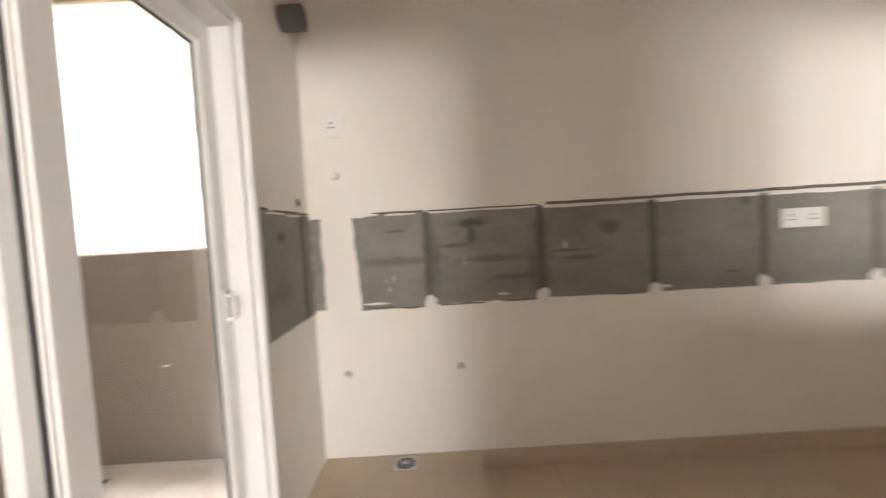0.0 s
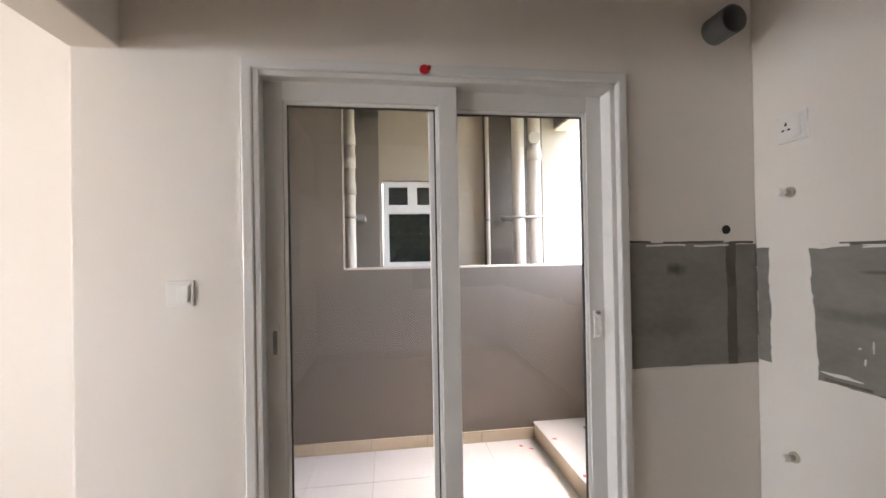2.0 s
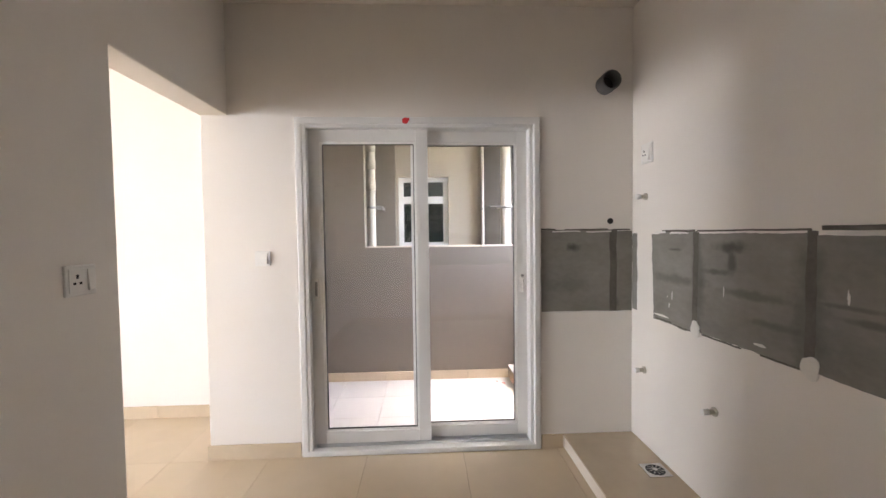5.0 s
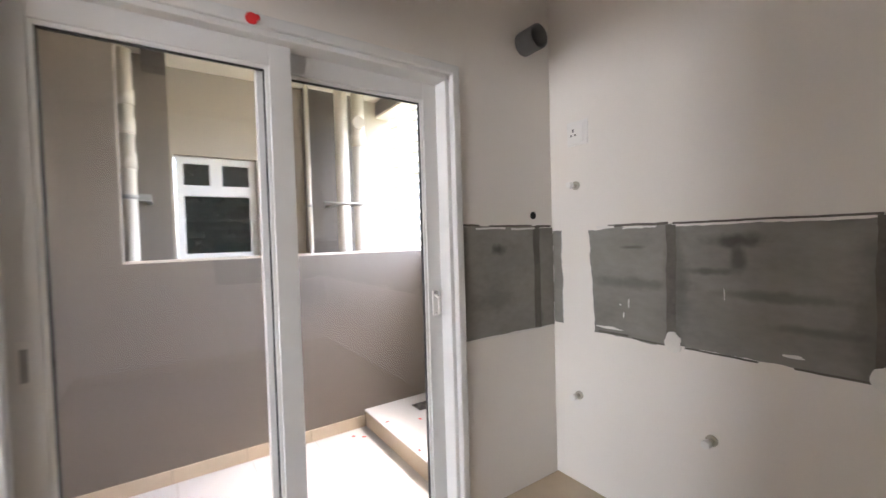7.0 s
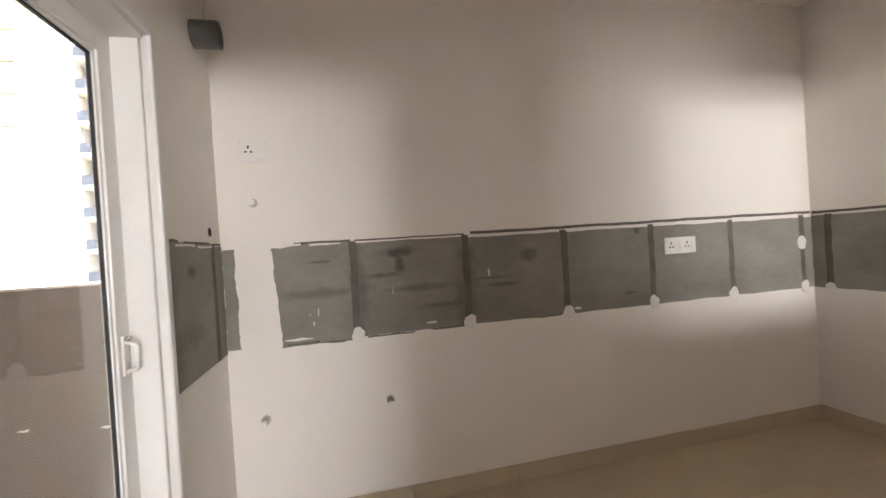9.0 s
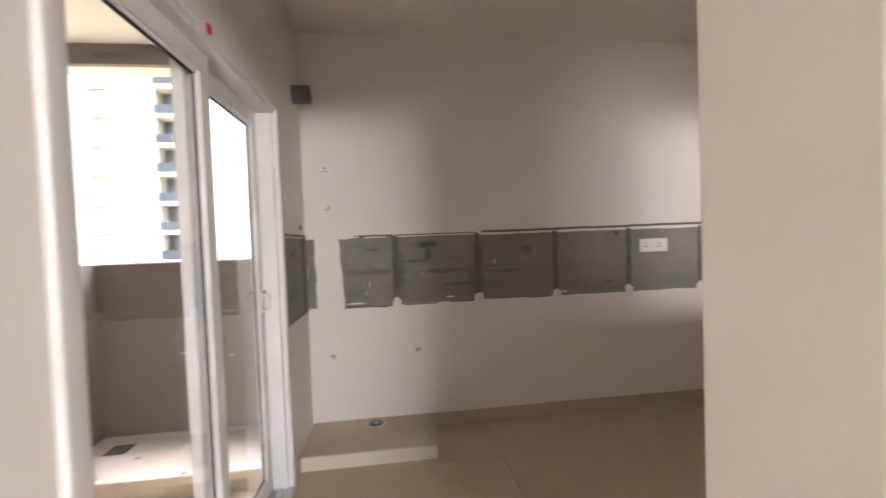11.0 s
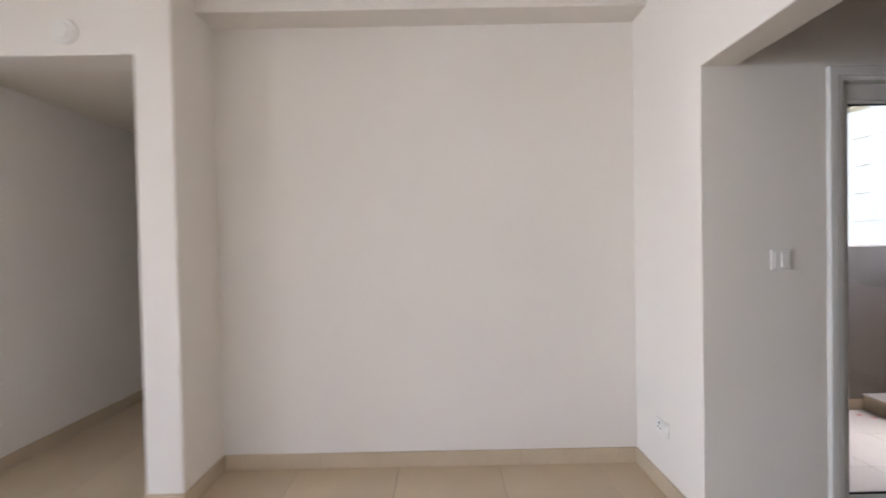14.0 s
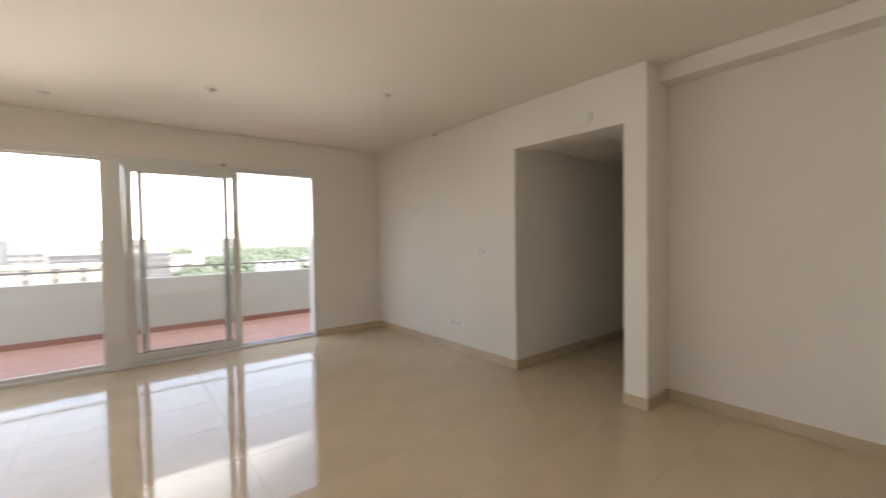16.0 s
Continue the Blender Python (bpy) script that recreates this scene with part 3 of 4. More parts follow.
# ---- pipes, taps, sockets ----
bm = tube(bmesh.new(), (-.10, -.185, 2.305), (.105, -.185, 2.305), .058, .052)
flue = thing("exhaust_pipe", "short grey PVC exhaust sleeve sticking out of the wall", "pipe", (0, -.185, 2.305))
bm.transform(Matrix.Translation((0, .185, -2.305)))
part("sleeve", bm, PVC_GREY, flue)
bm = bmesh.new()
rod(bm, (-.02, 0, 0), (.004, 0, 0), .0515, n=28)
part("hollow", bm, DARK, flue, "dark inside of the sleeve")
bm = bmesh.new()
rod(bm, (0, -.146, 1.456), (.0035, -.146, 1.456), .019, n=20)
tagged(part("wall_hole", bm, DARK), "small round dark hole in the wall", "hole")


def stub(place):
    """A capped water outlet: sleeve in the wall, threaded nose and cap."""
    ob = thing("water_outlet", "capped brass water outlet stub sticking out of the wall", "water outlet", place, group="water outlets")
    bm = bmesh.new()
    rod(bm, (0, .002, 0), (0, -.008, 0), .021, n=20)
    part("collar", bm, BRASS, ob)
    bm = bmesh.new()
    rod(bm, (0, 0, 0), (0, -.035, 0), .011, n=16)
    part("nose", bm, BRASS, ob)
    bm = bmesh.new()
    rod(bm, (0, -.035, 0), (0, -.062, 0), .016, n=6)
    part("cap", bm, PLASTIC, ob, "pale plug cap")


for p in ((.156, 0, 1.595), (.151, 0, .545), (.752, 0, .554)):
    stub(p)


def plate(name, label, category, place, turn, w, h, switches=(), pins=(), group="wall plates"):
    """A wall plate with rockers (x, width) and three-pin outlets (x)."""
    ob = thing(name, label, category, place, turn, group)
    bm = bmesh.new()
    box(bm, -w / 2, w / 2, -.009, .001, -h / 2, h / 2, .004)
    part("cover_plate", bm, PLASTIC, ob)
    bm = bmesh.new()
    box(bm, -w / 2 + .012, w / 2 - .012, -.0115, -.008, -h / 2 + .012, h / 2 - .012, .0015)
    part("insert", bm, PLASTIC, ob)
    for x, sw in switches:
        bm = bmesh.new()
        box(bm, x - sw / 2, x + sw / 2, -.0195, -.010, -h / 2 + .016, h / 2 - .016, .002)
        for v in bm.verts:
            if v.co.y < -.012 and v.co.z > 0:
                v.co.y += .0055
        part("rocker", bm, PLASTIC, ob)
    for x in pins:
        for dx, dz, a, b in ((0, .014, .0045, .0072), (-.012, -.009, .0054, .0042), (.012, -.009, .0054, .0042)):
            bm = bmesh.new()
            box(bm, x + dx - a, x + dx + a, -.0124, -.010, dz - b, dz + b, .0012)
            part("pin_hole", bm, DARK, ob, "dark socket hole")
    return ob


plate("light_switch", "white square light switch on the kitchen wall", "light switch", (0, -2.32, 1.25), 90, .092, .092, ((.012, .036),))
plate("power_socket", "white three-pin power socket with switch", "power socket", (1.095, -2.51, 1.245), 180, .125, .105, ((.034, .024),), (-.018,))
plate("power_socket", "white three-pin power socket high on the wall", "power socket", (.172, 0, 1.85), 0, .118, .118, ((.03, .022),), (-.02,))
plate("power_socket", "wide white double socket panel on the cement band", "power socket", (2.58, -.003, 1.242), 0, .225, .10, ((.0, .02), (.085, .02)), (-.07, .045))
plate("light_switch", "white multi-gang switch plate on the living room wall", "light switch", (-.25, -6.955, 1.255), 90, .225, .082, ((-.03, .03), (.02, .03), (.07, .03)), (-.08,))
plate("blank_plate", "white square blank plate beside a switch", "blank plate", (-.25, -7.145, 1.255), 90, .085, .082)
plate("power_socket", "wide white double socket low on the wall", "power socket", (-.25, -7.535, .352), 90, .235, .085, ((-.01, .02), (.09, .02)), (-.06, .045))
plate("power_socket", "white three-pin socket near the floor", "power socket", (-.335, -2.675, .345), 0, .115, .075, ((.03, .02),), (-.02,))


# ceiling fittings
def ceiling_point(x, y):
    ob = thing("ceiling_rose", "small white ceiling point with an empty bulb holder", "ceiling rose", (x, y, H), group="ceiling points")
    bm = bmesh.new()
    rod(bm, (0, 0, 0), (0, 0, -.014), .045, .040, n=24)
    part("base", bm, PLASTIC, ob)
    bm = bmesh.new()
    rod(bm, (0, 0, -.012), (0, 0, -.030), .016, .014, n=16)
    part("holder", bm, PLASTIC, ob, "white bulb holder")


for p in ((2.35, -7.88), (1.00, -7.07), (1.03, -8.78), (3.53, -8.83)):
    ceiling_point(*p)
cap = thing("junction_cover", "round white junction cover above the corridor", "junction cover", (-.25, -5.73, 2.46), 90)
bm = bmesh.new()
rod(bm, (0, .001, 0), (0, -.010, 0), .066, .062, n=32)
part("cover", bm, PLASTIC, cap)
bm = bmesh.new()
rod(bm, (0, -.009, 0), (0, -.016, 0), .040, .036, n=24)
part("boss", bm, PLASTIC, cap)
tagpoint = thing("cable_stub", "small pink cable stub at the ceiling line", "cable stub", (-.25, -7.912, 2.762), 90)
bm = bmesh.new()
box(bm, -.02, .02, -.012, .001, -.012, .022, .003)
part("box", bm, PUTTY, tagpoint)
bm = bmesh.new()
rod(bm, (-.008, -.01, .006), (.012, -.05, -.006), .012, .004, n=10)
part("cable", bm, PINK, tagpoint, "faded red cable end")


# ---- washing place ledges and drains ----
def ledge(name, label, x0, x1, y0, y1, z0, z1, material, side):
    ob = thing(name, label, "tiled ledge", (x0, y0, z0))
    bm = bmesh.new()
    box(bm, 0, x1 - x0, 0, y1 - y0, 0, z1 - z0 - .008)
    part("core", bm, side, ob)
    n = max(1, round((x1 - x0) / .62))
    w = (x1 - x0 + .006) / n
    for k in range(n):
        bm = bmesh.new()
        box(bm, k * w + .001, (k + 1) * w - .001, -.008, y1 - y0, z1 - z0 - .0085, z1 - z0, .0015)
        part("tile", bm, material, ob)
    return ob


def drain(place, size=.062):
    ob = thing("floor_drain", "square steel floor drain grate", "floor drain", place, group="floor drains")
    bm = bmesh.new()
    box(bm, -size, size, -size, size, -.001, .004, .0015)
    part("frame", bm, STEEL, ob)
    bm = bmesh.new()
    rod(bm, (0, 0, .0035), (0, 0, .0052), size * .78, n=28)
    part("bowl", bm, GASKET, ob, "dark opening under the grate")
    for k in range(10):
        a = 2 * math.pi * k / 10
        bm = bmesh.new()
        p, q = Vector((math.cos(a), math.sin(a), 0)) * size * .25, Vector((math.cos(a), math.sin(a), 0)) * size * .74
        rod(bm, p + Vector((0, 0, .0055)), q + Vector((0, 0, .0055)), .0035, n=6)
        part("grate_bar", bm, STEEL, ob)
    bm = bmesh.new()
    rod(bm, (0, 0, .004), (0, 0, .008), size * .22, n=16)
    part("knob", bm, STEEL, ob)


ledge("kitchen_ledge", "low cream tiled ledge in the kitchen corner", .002, .825, -.445, -.001, 0, .092, LEDGE_TILE, CREAM)
drain((.436, -.095, .093))
ledge("utility_ledge", "low pale tiled washing ledge of the utility balcony", -1.378, -.152, -.52, .058, -.03, .095, UTILITY_TILE, LEDGE_TILE)
drain((-1.16, -.15, .096))


# ---- utility balcony and shaft ----
def soil_pipe(x, y, r, z0, z1, sockets=(), access=None):
    ob = thing("drain_pipe", "cream painted vertical drain pipe with clamps", "drain pipe", (x, y, z0), group="shaft pipes")
    bm = bmesh.new()
    rod(bm, (0, 0, 0), (0, 0, z1 - z0), r, n=24)
    part("pipe", bm, PIPE, ob)
    for z in sockets:
        bm = bmesh.new()
        rod(bm, (0, 0, z - z0 - .05), (0, 0, z - z0 + .05), r * 1.16, n=24)
        part("socket", bm, PIPE, ob)
    bm = bmesh.new()
    rod(bm, (0, 0, 1.66 - z0), (0, 0, 1.685 - z0), r * 1.12, n=24)
    box(bm, -.30 if x < -1.8 else -.02, -r, -.008, .008, 1.665 - z0, 1.68 - z0)
    part("clamp", bm, GALVANISED, ob, "galvanised pipe clamp")
    if access:
        bm = bmesh.new()
        rod(bm, (0, 0, access - z0), (.095, -.03, access - z0), r * .95, n=24)
        part("access_cap", bm, PIPE, ob, "round access cap")
    return ob


soil_pipe(-1.9, -.435, .055, -.4, 2.72)
soil_pipe(-1.9, -.285, .055, -.4, 2.72, (2.22,), 2.36)
soil_pipe(-2.12, -.66, .018, -.4, 2.72)
soil_pipe(-1.78, -1.885, .043, -.4, 2.60, (2.12, 2.30, 1.9))
bm = bmesh.new()
box(bm, -2.135, -1.80, -1.80, -1.775, 1.655, 1.69, .003)
box(bm, -1.83, -1.79, -1.84, -1.77, 1.65, 1.695, .003)
tagged(part("pipe_bracket", bm, GALVANISED), "steel pipe bracket reaching out of the shaft wall", "bracket")
bm = bmesh.new()
box(bm, -2.2, -1.84, -.50, -.485, 1.665, 1.685, .002)
rod(bm, (-1.84, -.62, 1.675), (-1.84, -.22, 1.675), .008, n=8)
tagged(part("pipe_rail", bm, GALVANISED), "thin steel rail that holds the shaft pipes", "bracket")

win = thing("window_2", "white window with two top lights and dark glass louvres", "window", (-2.33, -1.63, 1.24), 90, kind="structure")
bm = union([(0, .055, 0, .05, 0, .82), (.525, .58, 0, .05, 0, .82), (.055, .525, 0, .05, .765, .82), (.055, .525, 0, .05, 0, .05), (.055, .525, 0, .05, .51, .595), (.235, .325, 0, .05, .595, .765)], .003)
part("window_frame", bm, UPVC, win)
for a, b in ((.055, .235), (.325, .525)):
    bm = bmesh.new()
    box(bm, a - .004, b + .004, .02, .026, .59, .77)
    part("pane", bm, LOUVRE, win, "dark glass top light")
for k in range(7):
    bm = bmesh.new()
    box(bm, .055, .525, -.003, .003, -.045, .045)
    bm.transform(Matrix.Translation((0, .028, .078 + k * .066)) @ Matrix.Rotation(radians(-32), 4, "X"))
    part("louvre", bm, LOUVRE, win, "dark glass louvre blade")
bm = bmesh.new()
box(bm, .0, .58, .055, .06, 0, .82)
part("backing", bm, DARK, win, "dark room behind the louvres")

for k, (x, y, z) in enumerate(((-1.27, -.66, -.03), (-1.22, -.60, -.03), (-1.08, -.485, .0955), (-.62, -.50, .0955), (-.98, -.28, .0955))):
    bm = blot(0, 0, .016, .011, .002, lambda u, v, d: (u, v, d), 4.1 * k, n=9, fray=.8)
    ob = tagged(part("red_scrap", bm, RED), "tiny scrap of red tape on the tiles", "scrap", "red scraps")
    ob.matrix_world = pose(x, y, z + .0006, 0, 0, 50 * k)
for k, (x, z, rx, rz) in enumerate(((-.86, .63, .028, .008), (-.55, .60, .02, .006), (-.93, 1.21, .05, .022), (-.82, 1.16, .03, .04), (-.70, 1.22, .06, .015), (-.88, 1.02, .012, .03))):
    bm = blot(x, z, rx, rz, .002, lambda u, v, d: (u, .06 - d, v), 9.7 + 3 * k, n=14, fray=.9)
    tagged(part("plaster_chip", bm, GREYWALL if k > 1 else PUTTY), "small patch of rubbed paint on the parapet", "chip", "parapet marks")

# ---- living room balcony ----
structure("wall_balcony", "pale green-grey painted balcony parapet", PARAPET, (-2.5, 8.0, -11.80, -11.66, -.1, .845), (-2.6, -2.5, -11.80, -9.62, -.1, .845), (8.0, 8.1, -11.80, -9.62, -.1, .845), bevel=.008)
structure("slab_balcony", "concrete slab of the balcony", GROUT, (-2.6, 8.1, -11.8, -9.62, -.3, -.045))
rail = thing("balcony_railing", "slim grey steel handrail above the balcony parapet", "railing", (0, -11.73, .845))
bm = bmesh.new()
rod(bm, (-2.5, 0, .165), (8.0, 0, .165), .016, n=12)
part("handrail", bm, RAIL, rail)
for k in range(7):
    bm = bmesh.new()
    rod(bm, (-2.2 + k * 1.65, 0, 0), (-2.2 + k * 1.65, 0, .155), .011, n=10)
    part("post", bm, RAIL, rail)


# ---- towers and town outside ----
def window_mesh(w, h, kind):
    bm = bmesh.new()
    if kind == "balcony":
        box(bm, -w / 2, w / 2, -.02, .3, -h / 2, h / 2, mat=1)
        box(bm, -w / 2 - .25, w / 2 + .25, -1.2, .3, -h / 2 - .22, -h / 2, mat=0)
        box(bm, -w / 2 - .25, w / 2 + .25, -1.2, -1.1, -h / 2, -h / 2 + .95, mat=2)
        box(bm, -w / 2 - .25, -w / 2 - .15, -1.2, .0, -h / 2, -h / 2 + .95, mat=0)
        box(bm, w / 2 + .15, w / 2 + .25, -1.2, .0, -h / 2, -h / 2 + .95, mat=0)
    else:
        box(bm, -w / 2, w / 2, -.02, .3, -h / 2, h / 2, mat=1)
        for a, b, c, d in ((-w / 2 - .1, -w / 2, -h / 2, h / 2), (w / 2, w / 2 + .1, -h / 2, h / 2), (-.04, .04, -h / 2, h / 2), (-w / 2 - .1, w / 2 + .1, h / 2, h / 2 + .12), (-w / 2 - .2, w / 2 + .2, -h / 2 - .14, -h / 2)):
            box(bm, a, b, -.14, .3, c, d, mat=0)
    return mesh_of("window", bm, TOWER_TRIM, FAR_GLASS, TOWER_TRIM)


def tower(name, label, place, width, depth, low, high, storey, columns, first, last, wall, turn=0):
    """A tall block with its windows storey by storey on the side that is turned to the rooms."""
    ob = thing(name, label, "apartment tower", place, turn)
    bm = union([(-width / 2, width / 2, 0, depth, low, high)], 0)
    part("wall", bm, wall, ob)
    bm = union([(-width / 2 - .3, width / 2 + .3, -.3, depth + .3, high, high + 1.0)], 0)
    part("roof", bm, TOWER_TRIM, ob)
    for x, w, h, kind in columns:
        me = window_mesh(w, h, kind)
        for k in range(first, last):
            piece("window" if kind != "balcony" else "balcony", me, ob, (x, 0, k * storey + .9))
    return ob


def near_tower(place):
    """The tower across the yard: a white wing, a grey recessed face, a cream pier and a bay of dark glazed balconies."""
    ob = thing("apartment_tower", "tall white and grey apartment tower with dark glazed balconies", "apartment tower", place)
    low, high, storey, first, last = -36, 66, 3.0, -3, 19
    for name, x0, x1, y0, material in (("wall", -14, 3.2, -1.6, TOWER_WING), ("wall", 3.2, 8.1, 0, TOWER_GREY), ("wall", 8.1, 10.3, -1.0, TOWER_WALL),
                                       ("wall", 10.3, 12.7, .6, TOWER_GREY), ("wall", 12.7, 14.0, -1.0, TOWER_TRIM)):
        part(name, union([(x0, x1, y0, 16, low, high)], 0), material, ob)
    part("roof", union([(-14.3, 14.3, -1.9, 16.3, high, high + 1.0)], 0), TOWER_TRIM, ob)
    for x, y, w, h, frame_w in ((-3.2, -1.6, 1.3, 1.4, .08), (.2, -1.6, 1.2, 1.9, .11), (2.1, -1.6, 1.0, 1.9, .11), (-6.0, -1.6, 1.2, 1.7, .11), (-8.6, -1.6, 1.2, 1.7, .11), (-11.4, -1.6, 1.3, 1.6, .11), (6.3, 0, 1.2, 1.5, .09)):
        bm = bmesh.new()
        box(bm, -w / 2, w / 2, .02, .3, -h / 2, h / 2, mat=1)
        for a, b, c, d in ((-w / 2 - frame_w, -w / 2, -h / 2, h / 2), (w / 2, w / 2 + frame_w, -h / 2, h / 2), (-.04, .04, -h / 2, h / 2), (-w / 2, w / 2, -h * .12 - .05, -h * .12 + .05),
                           (-w / 2 - frame_w, w / 2 + frame_w, h / 2, h / 2 + .1), (-w / 2 - .2, w / 2 + .2, -h / 2 - .16, -h / 2)):
            box(bm, a, b, -.16 if c < -h / 2 else -.05, .25, c, d, mat=0)
        me = mesh_of("window", bm, TOWER_TRIM, TOWER_GLASS)
        for k in range(first, last):
            piece("window", me, ob, (x, y, k * storey + 1.0))
    for x, y, w, d in ((-1.5, -1.6, 1.2, .9), (4.4, 0, 1.2, .4)):
        bm = bmesh.new()
        box(bm, -w / 2, w / 2, -d, .1, -.18, 0)
        box(bm, -w / 2, w / 2, -d, -d + .08, 0, .8 if x < 0 else .12)
        me = mesh_of("balcony", bm, TOWER_TRIM)
        for k in range(first, last):
            piece("balcony" if x < 0 else "ledge", me, ob, (x, y, k * storey + .2))
    bm = bmesh.new()
    box(bm, -1.2, 1.2, -.1, .1, .5, 2.72, mat=1)
    box(bm, -1.3, 1.3, -1.9, .1, -.28, .12, mat=0)
    for x in (-.45, .45):
        box(bm, x - .05, x + .05, -.16, 0, .5, 2.72, mat=2)
    box(bm, -1.2, 1.2, -1.85, -1.81, .12, 1.05, mat=1)
    me = mesh_of("balcony", bm, TOWER_TRIM, TOWER_GLASS, TOWER_GREY)
    for k in range(first, last):
        piece("balcony", me, ob, (11.5, .5, k * storey))


near_tower((-33.5, 43.4, 0))
tower("apartment_tower", "tall white apartment tower with deep balconies, far off", (-92, 60, 0), 44, 16, -36, 80, 3.0,
      ((-18, 4, 2.3, "balcony"), (-12.8, 1.8, 1.6, "window"), (-8, 4, 2.3, "balcony"), (-2.6, 1.8, 1.6, "window"), (2.6, 4, 2.3, "balcony"), (8, 1.8, 1.6, "window"), (12, 1.8, 1.6, "window"), (17, 4, 2.3, "balcony")), -1, 20, TOWER_WALL, 12)


def block(name, label, place, width, depth, low, high, storeys, wall, bay, win_w, win_h, turn=180):
    """A town block with rows of openings on the side that is turned to the balcony."""
    ob = thing(name, label, "building", place, turn)
    part("wall", union([(-width / 2, width / 2, 0, depth, low, high)], 0), wall, ob)
    part("roof", union([(-width / 2 - .4, width / 2 + .4, -.4, depth + .4, high, high + .9)], 0), CITY_PALE, ob)
    bm = bmesh.new()
    box(bm, -win_w / 2, win_w / 2, -.05, .2, 0, win_h)
    box(bm, -win_w / 2 - .2, win_w / 2 + .2, -.5, .1, -.2, -.02, mat=1)
    me = mesh_of("window", bm, CITY_DARK, CITY_PALE)
    for s in range(storeys):
        for k in range(int(width / bay)):
            piece("window", me, ob, ((k + .5) * bay - int(width / bay) * bay / 2, 0, high - 3.0 * (s + 1) + .9))
    return ob


block("concrete_block", "unfinished grey concrete block with open storeys", (6, -262, 0), 47, 18, -36, -4.2, 5, CITY_GREY, 6.7, 6.0, 1.9)
block("low_building", "long cream building with dark windows", (19, -176, 0), 33, 14, -36, -6.2, 3, CITY_CREAM, 6.5, 1.8, 2.0)
block("white_block", "white block with banded storeys among the trees", (46, -318, 0), 20, 14, -36, -3.6, 5, CITY_PALE, 5.0, 4.2, 1.5)
block("grey_tower", "narrow grey tower on the skyline", (44, -226, 0), 12, 12, -36, 9, 10, CITY_GREY, 4.0, 2.0, 1.6)
for x, y, w, h in ((-120, -420, 40, -20), (-210, -520, 55, -22), (-60, -600, 40, -16), (-300, -640, 60, -20), (-330, -450, 50, -24), (60, -700, 60, -8), (0, -900, 50, -4), (-140, -950, 60, -14), (110, -820, 60, -2)):
    block("house_block", "low pale town building among trees", (x, y, 0), w, 16, -36, h, 2, CITY_PALE, 9.0, 4.0, 1.6)
bm = bmesh.new()
box(bm, -4500, 4500, -4500, 4500, -37, -36)
tagged(part("ground", bm, GROUND), "dry open ground far below the flat", "", "", "structure")


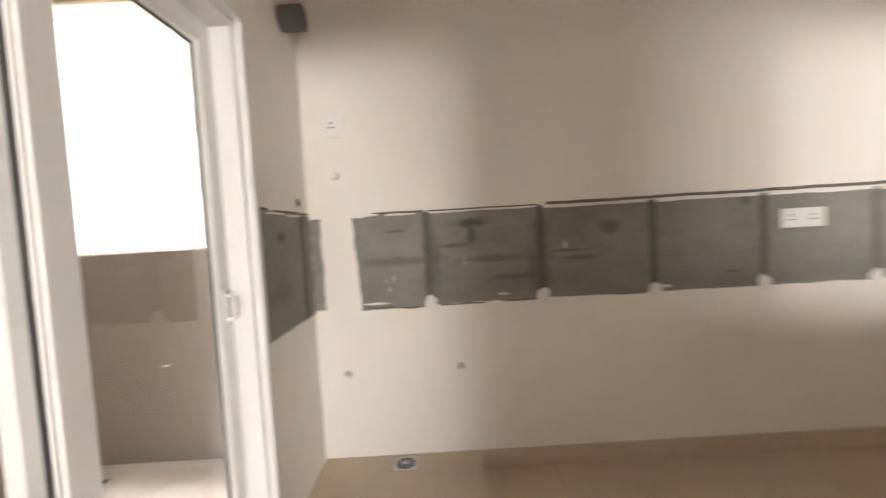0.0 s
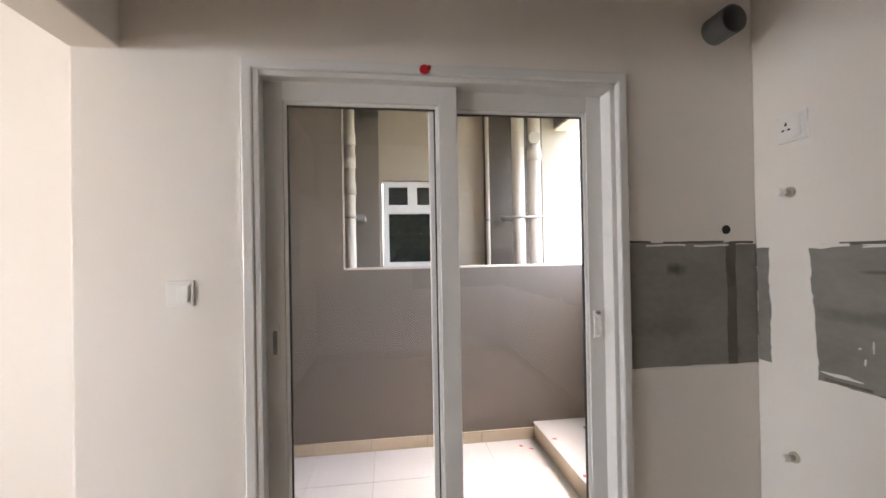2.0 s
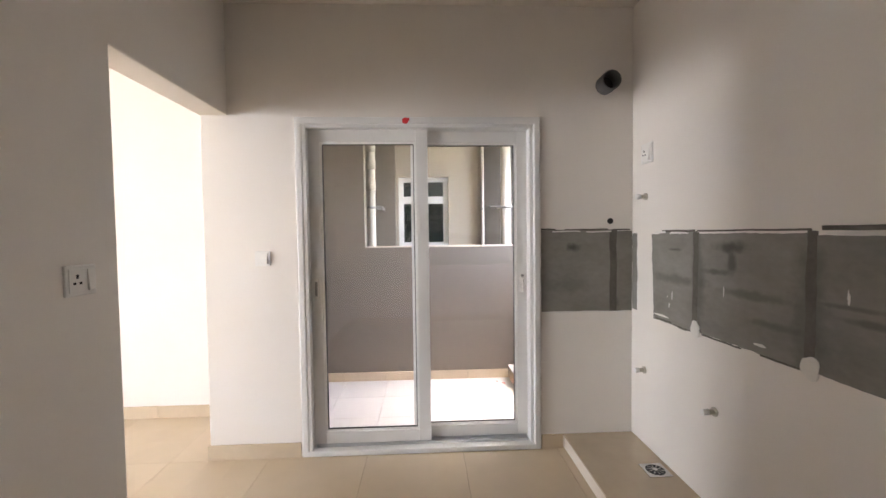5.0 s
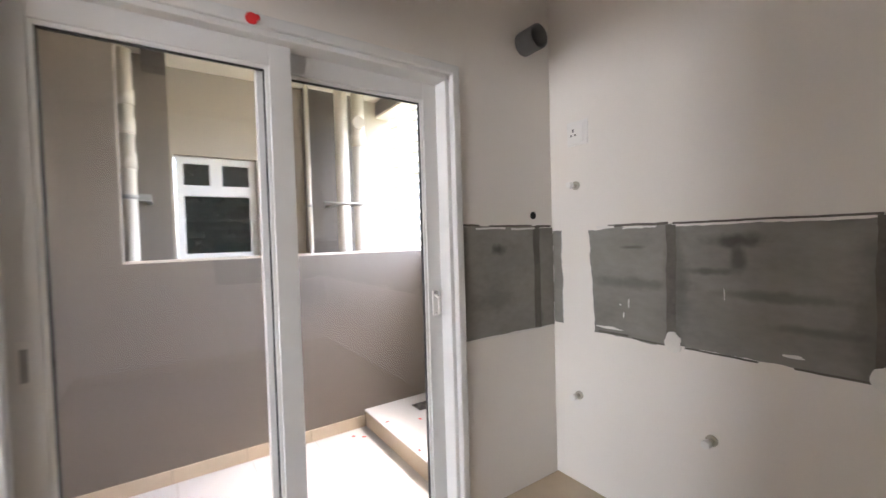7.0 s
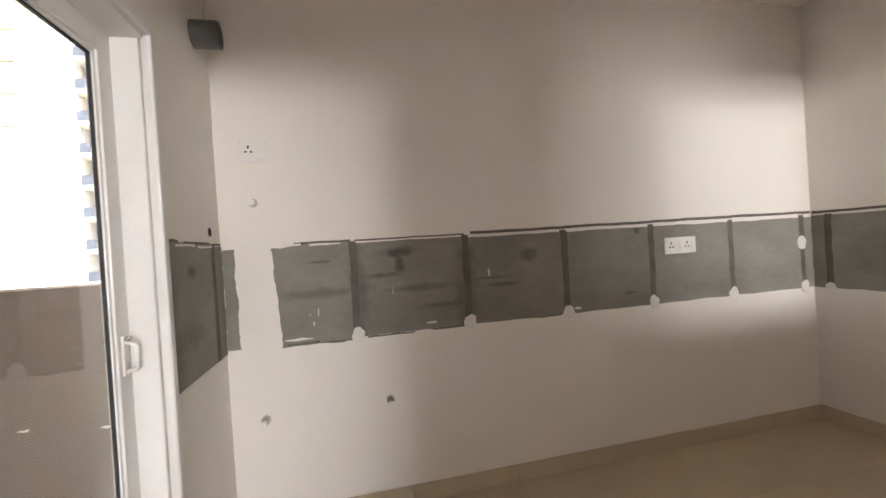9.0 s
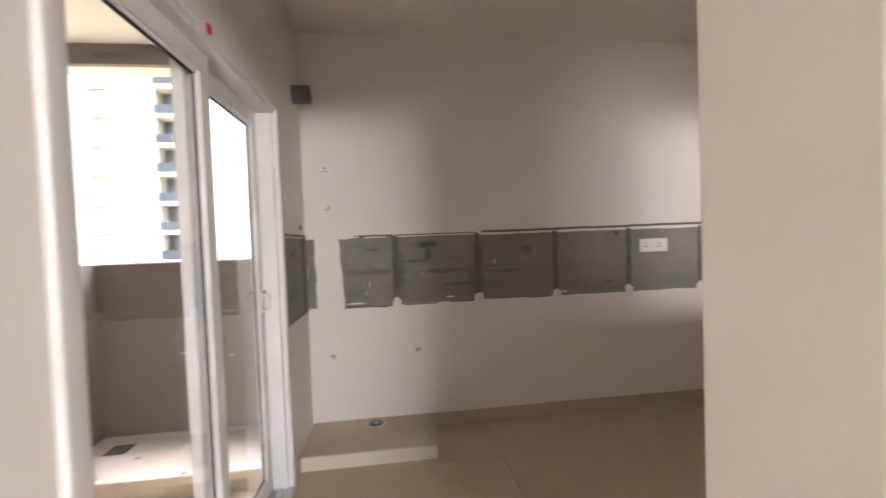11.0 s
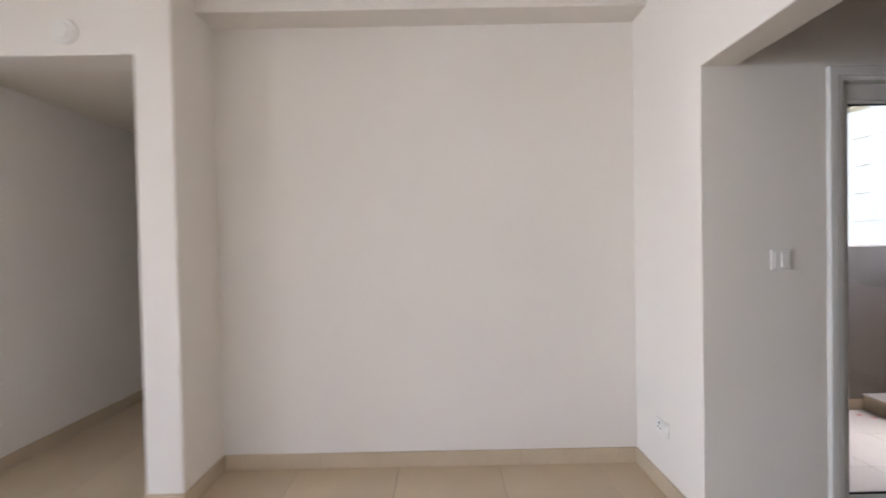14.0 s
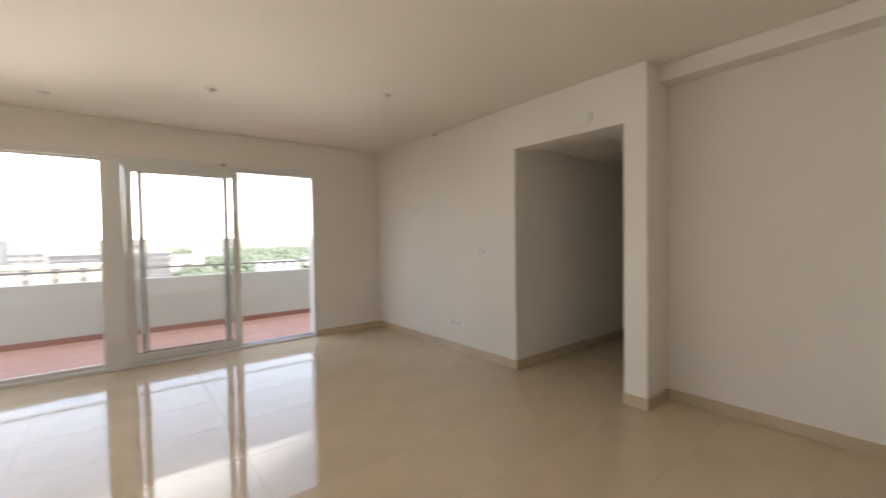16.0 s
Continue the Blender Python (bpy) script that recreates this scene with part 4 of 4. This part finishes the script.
def woods():
    """Tree crowns over the town's outskirts, as lumpy clumps of small facets."""
    rng = np.random.default_rng(5)
    ball = bmesh.new()
    bmesh.ops.create_icosphere(ball, subdivisions=2, radius=1)
    v0 = np.array([v.co for v in ball.verts])
    f0 = np.array([[v.index for v in f.verts] for f in ball.faces])
    ball.free()
    verts, faces, n = [], [], 0
    for k in range(4200):
        y = -150 - 1500 * rng.random() ** 1.25
        x = 110 - (500 - y * .35) * rng.random()
        if any(abs(x - a) < b and abs(y - c) < d for a, b, c, d in ((6, 26, -262, 24), (19, 20, -176, 16), (44, 10, -226, 12), (46, 14, -318, 14))):
            continue
        r = rng.uniform(2.2, 4.6) * (1 + (-y - 150) / 1800)
        bump = 1 + .45 * (rng.random((len(v0), 1)) - .5)
        v = v0 * bump * np.array([r, r, r * rng.uniform(.7, 1.1)]) + np.array([x, y, -36 + r * rng.uniform(.5, 1.1)])
        verts.append(v), faces.append(f0 + n)
        n += len(v0)
    me = bpy.data.meshes.new("woods")
    me.from_pydata(np.concatenate(verts).tolist(), [], np.concatenate(faces).tolist())
    me.materials.append(LEAVES)
    tagged(new("woods", me), "green belt of trees below the balcony", "trees", "", "stuff")


woods()

# ---- floor, skirting and balcony tiles ----
tiled("floor", "polished cream vitrified floor tiles", TILE,
      ((-.25, 6.0, -9.5, -2.675), (0, 3.65, -2.51, 0), (0, .915, -2.675, -2.51), (-.63, -.25, -5.19, -2.675), (-4, -.25, -6.565, -5.385)), 0, .02, -5.94, 1.2, .605, .002, .012)
skirting("baseboard", "cream tile skirting along the walls", SKIRT, 0, .092, .011,
         ((0, -2.675, 0, -2.115, 1, 0), (0, -.594, 0, -.454, 1, 0), (.826, 0, 3.65, 0, 0, -1), (3.65, 0, 3.65, -2.51, -1, 0), (3.65, -2.51, .915, -2.51, 0, 1), (.915, -2.675, .915, -2.51, -1, 0),
          (-.63, -2.675, .011, -2.675, 0, -1), (-.63, -5.19, -.63, -2.675, 1, 0), (-.63, -5.19, -.25, -5.19, 0, 1), (-.25, -5.385, -.25, -5.179, 1, 0), (-.25, -5.385, -4, -5.385, 0, -1),
          (-4, -6.565, -.25, -6.565, 0, 1), (-.25, -9.46, -.25, -6.554, 1, 0), (-.25, -9.46, .80, -9.46, 0, 1), (5.90, -9.46, 6.0, -9.46, 0, 1), (6.0, -9.46, 6.0, -2.675, -1, 0), (.875, -2.675, 6.0, -2.675, 0, -1)))
tiled("floor_utility", "pale matt floor tiles of the utility balcony", UTILITY_TILE, ((-1.38, -.15, -2.525, -.52),), -.03, -1.38, -2.5, .40, .40, .003, .01)
skirting("baseboard_utility", "cream tile skirting of the utility balcony", SKIRT, -.03, .055, .01, ((-1.38, -2.525, -1.38, -.52, 1, 0), (-1.38, -2.525, -.15, -2.525, 0, 1)), .4)
tiled("floor_balcony", "red terracotta balcony floor tiles", TERRACOTTA, ((-2.5, 8.0, -11.66, -9.62),), -.03, 0, -11.66, .40, .40, .004, .012)
skirting("baseboard_balcony", "dark terracotta skirting under the parapet", TERRA_SKIRT, -.03, .055, .012, ((-2.5, -11.66, 8.0, -11.66, 0, 1),), .8)
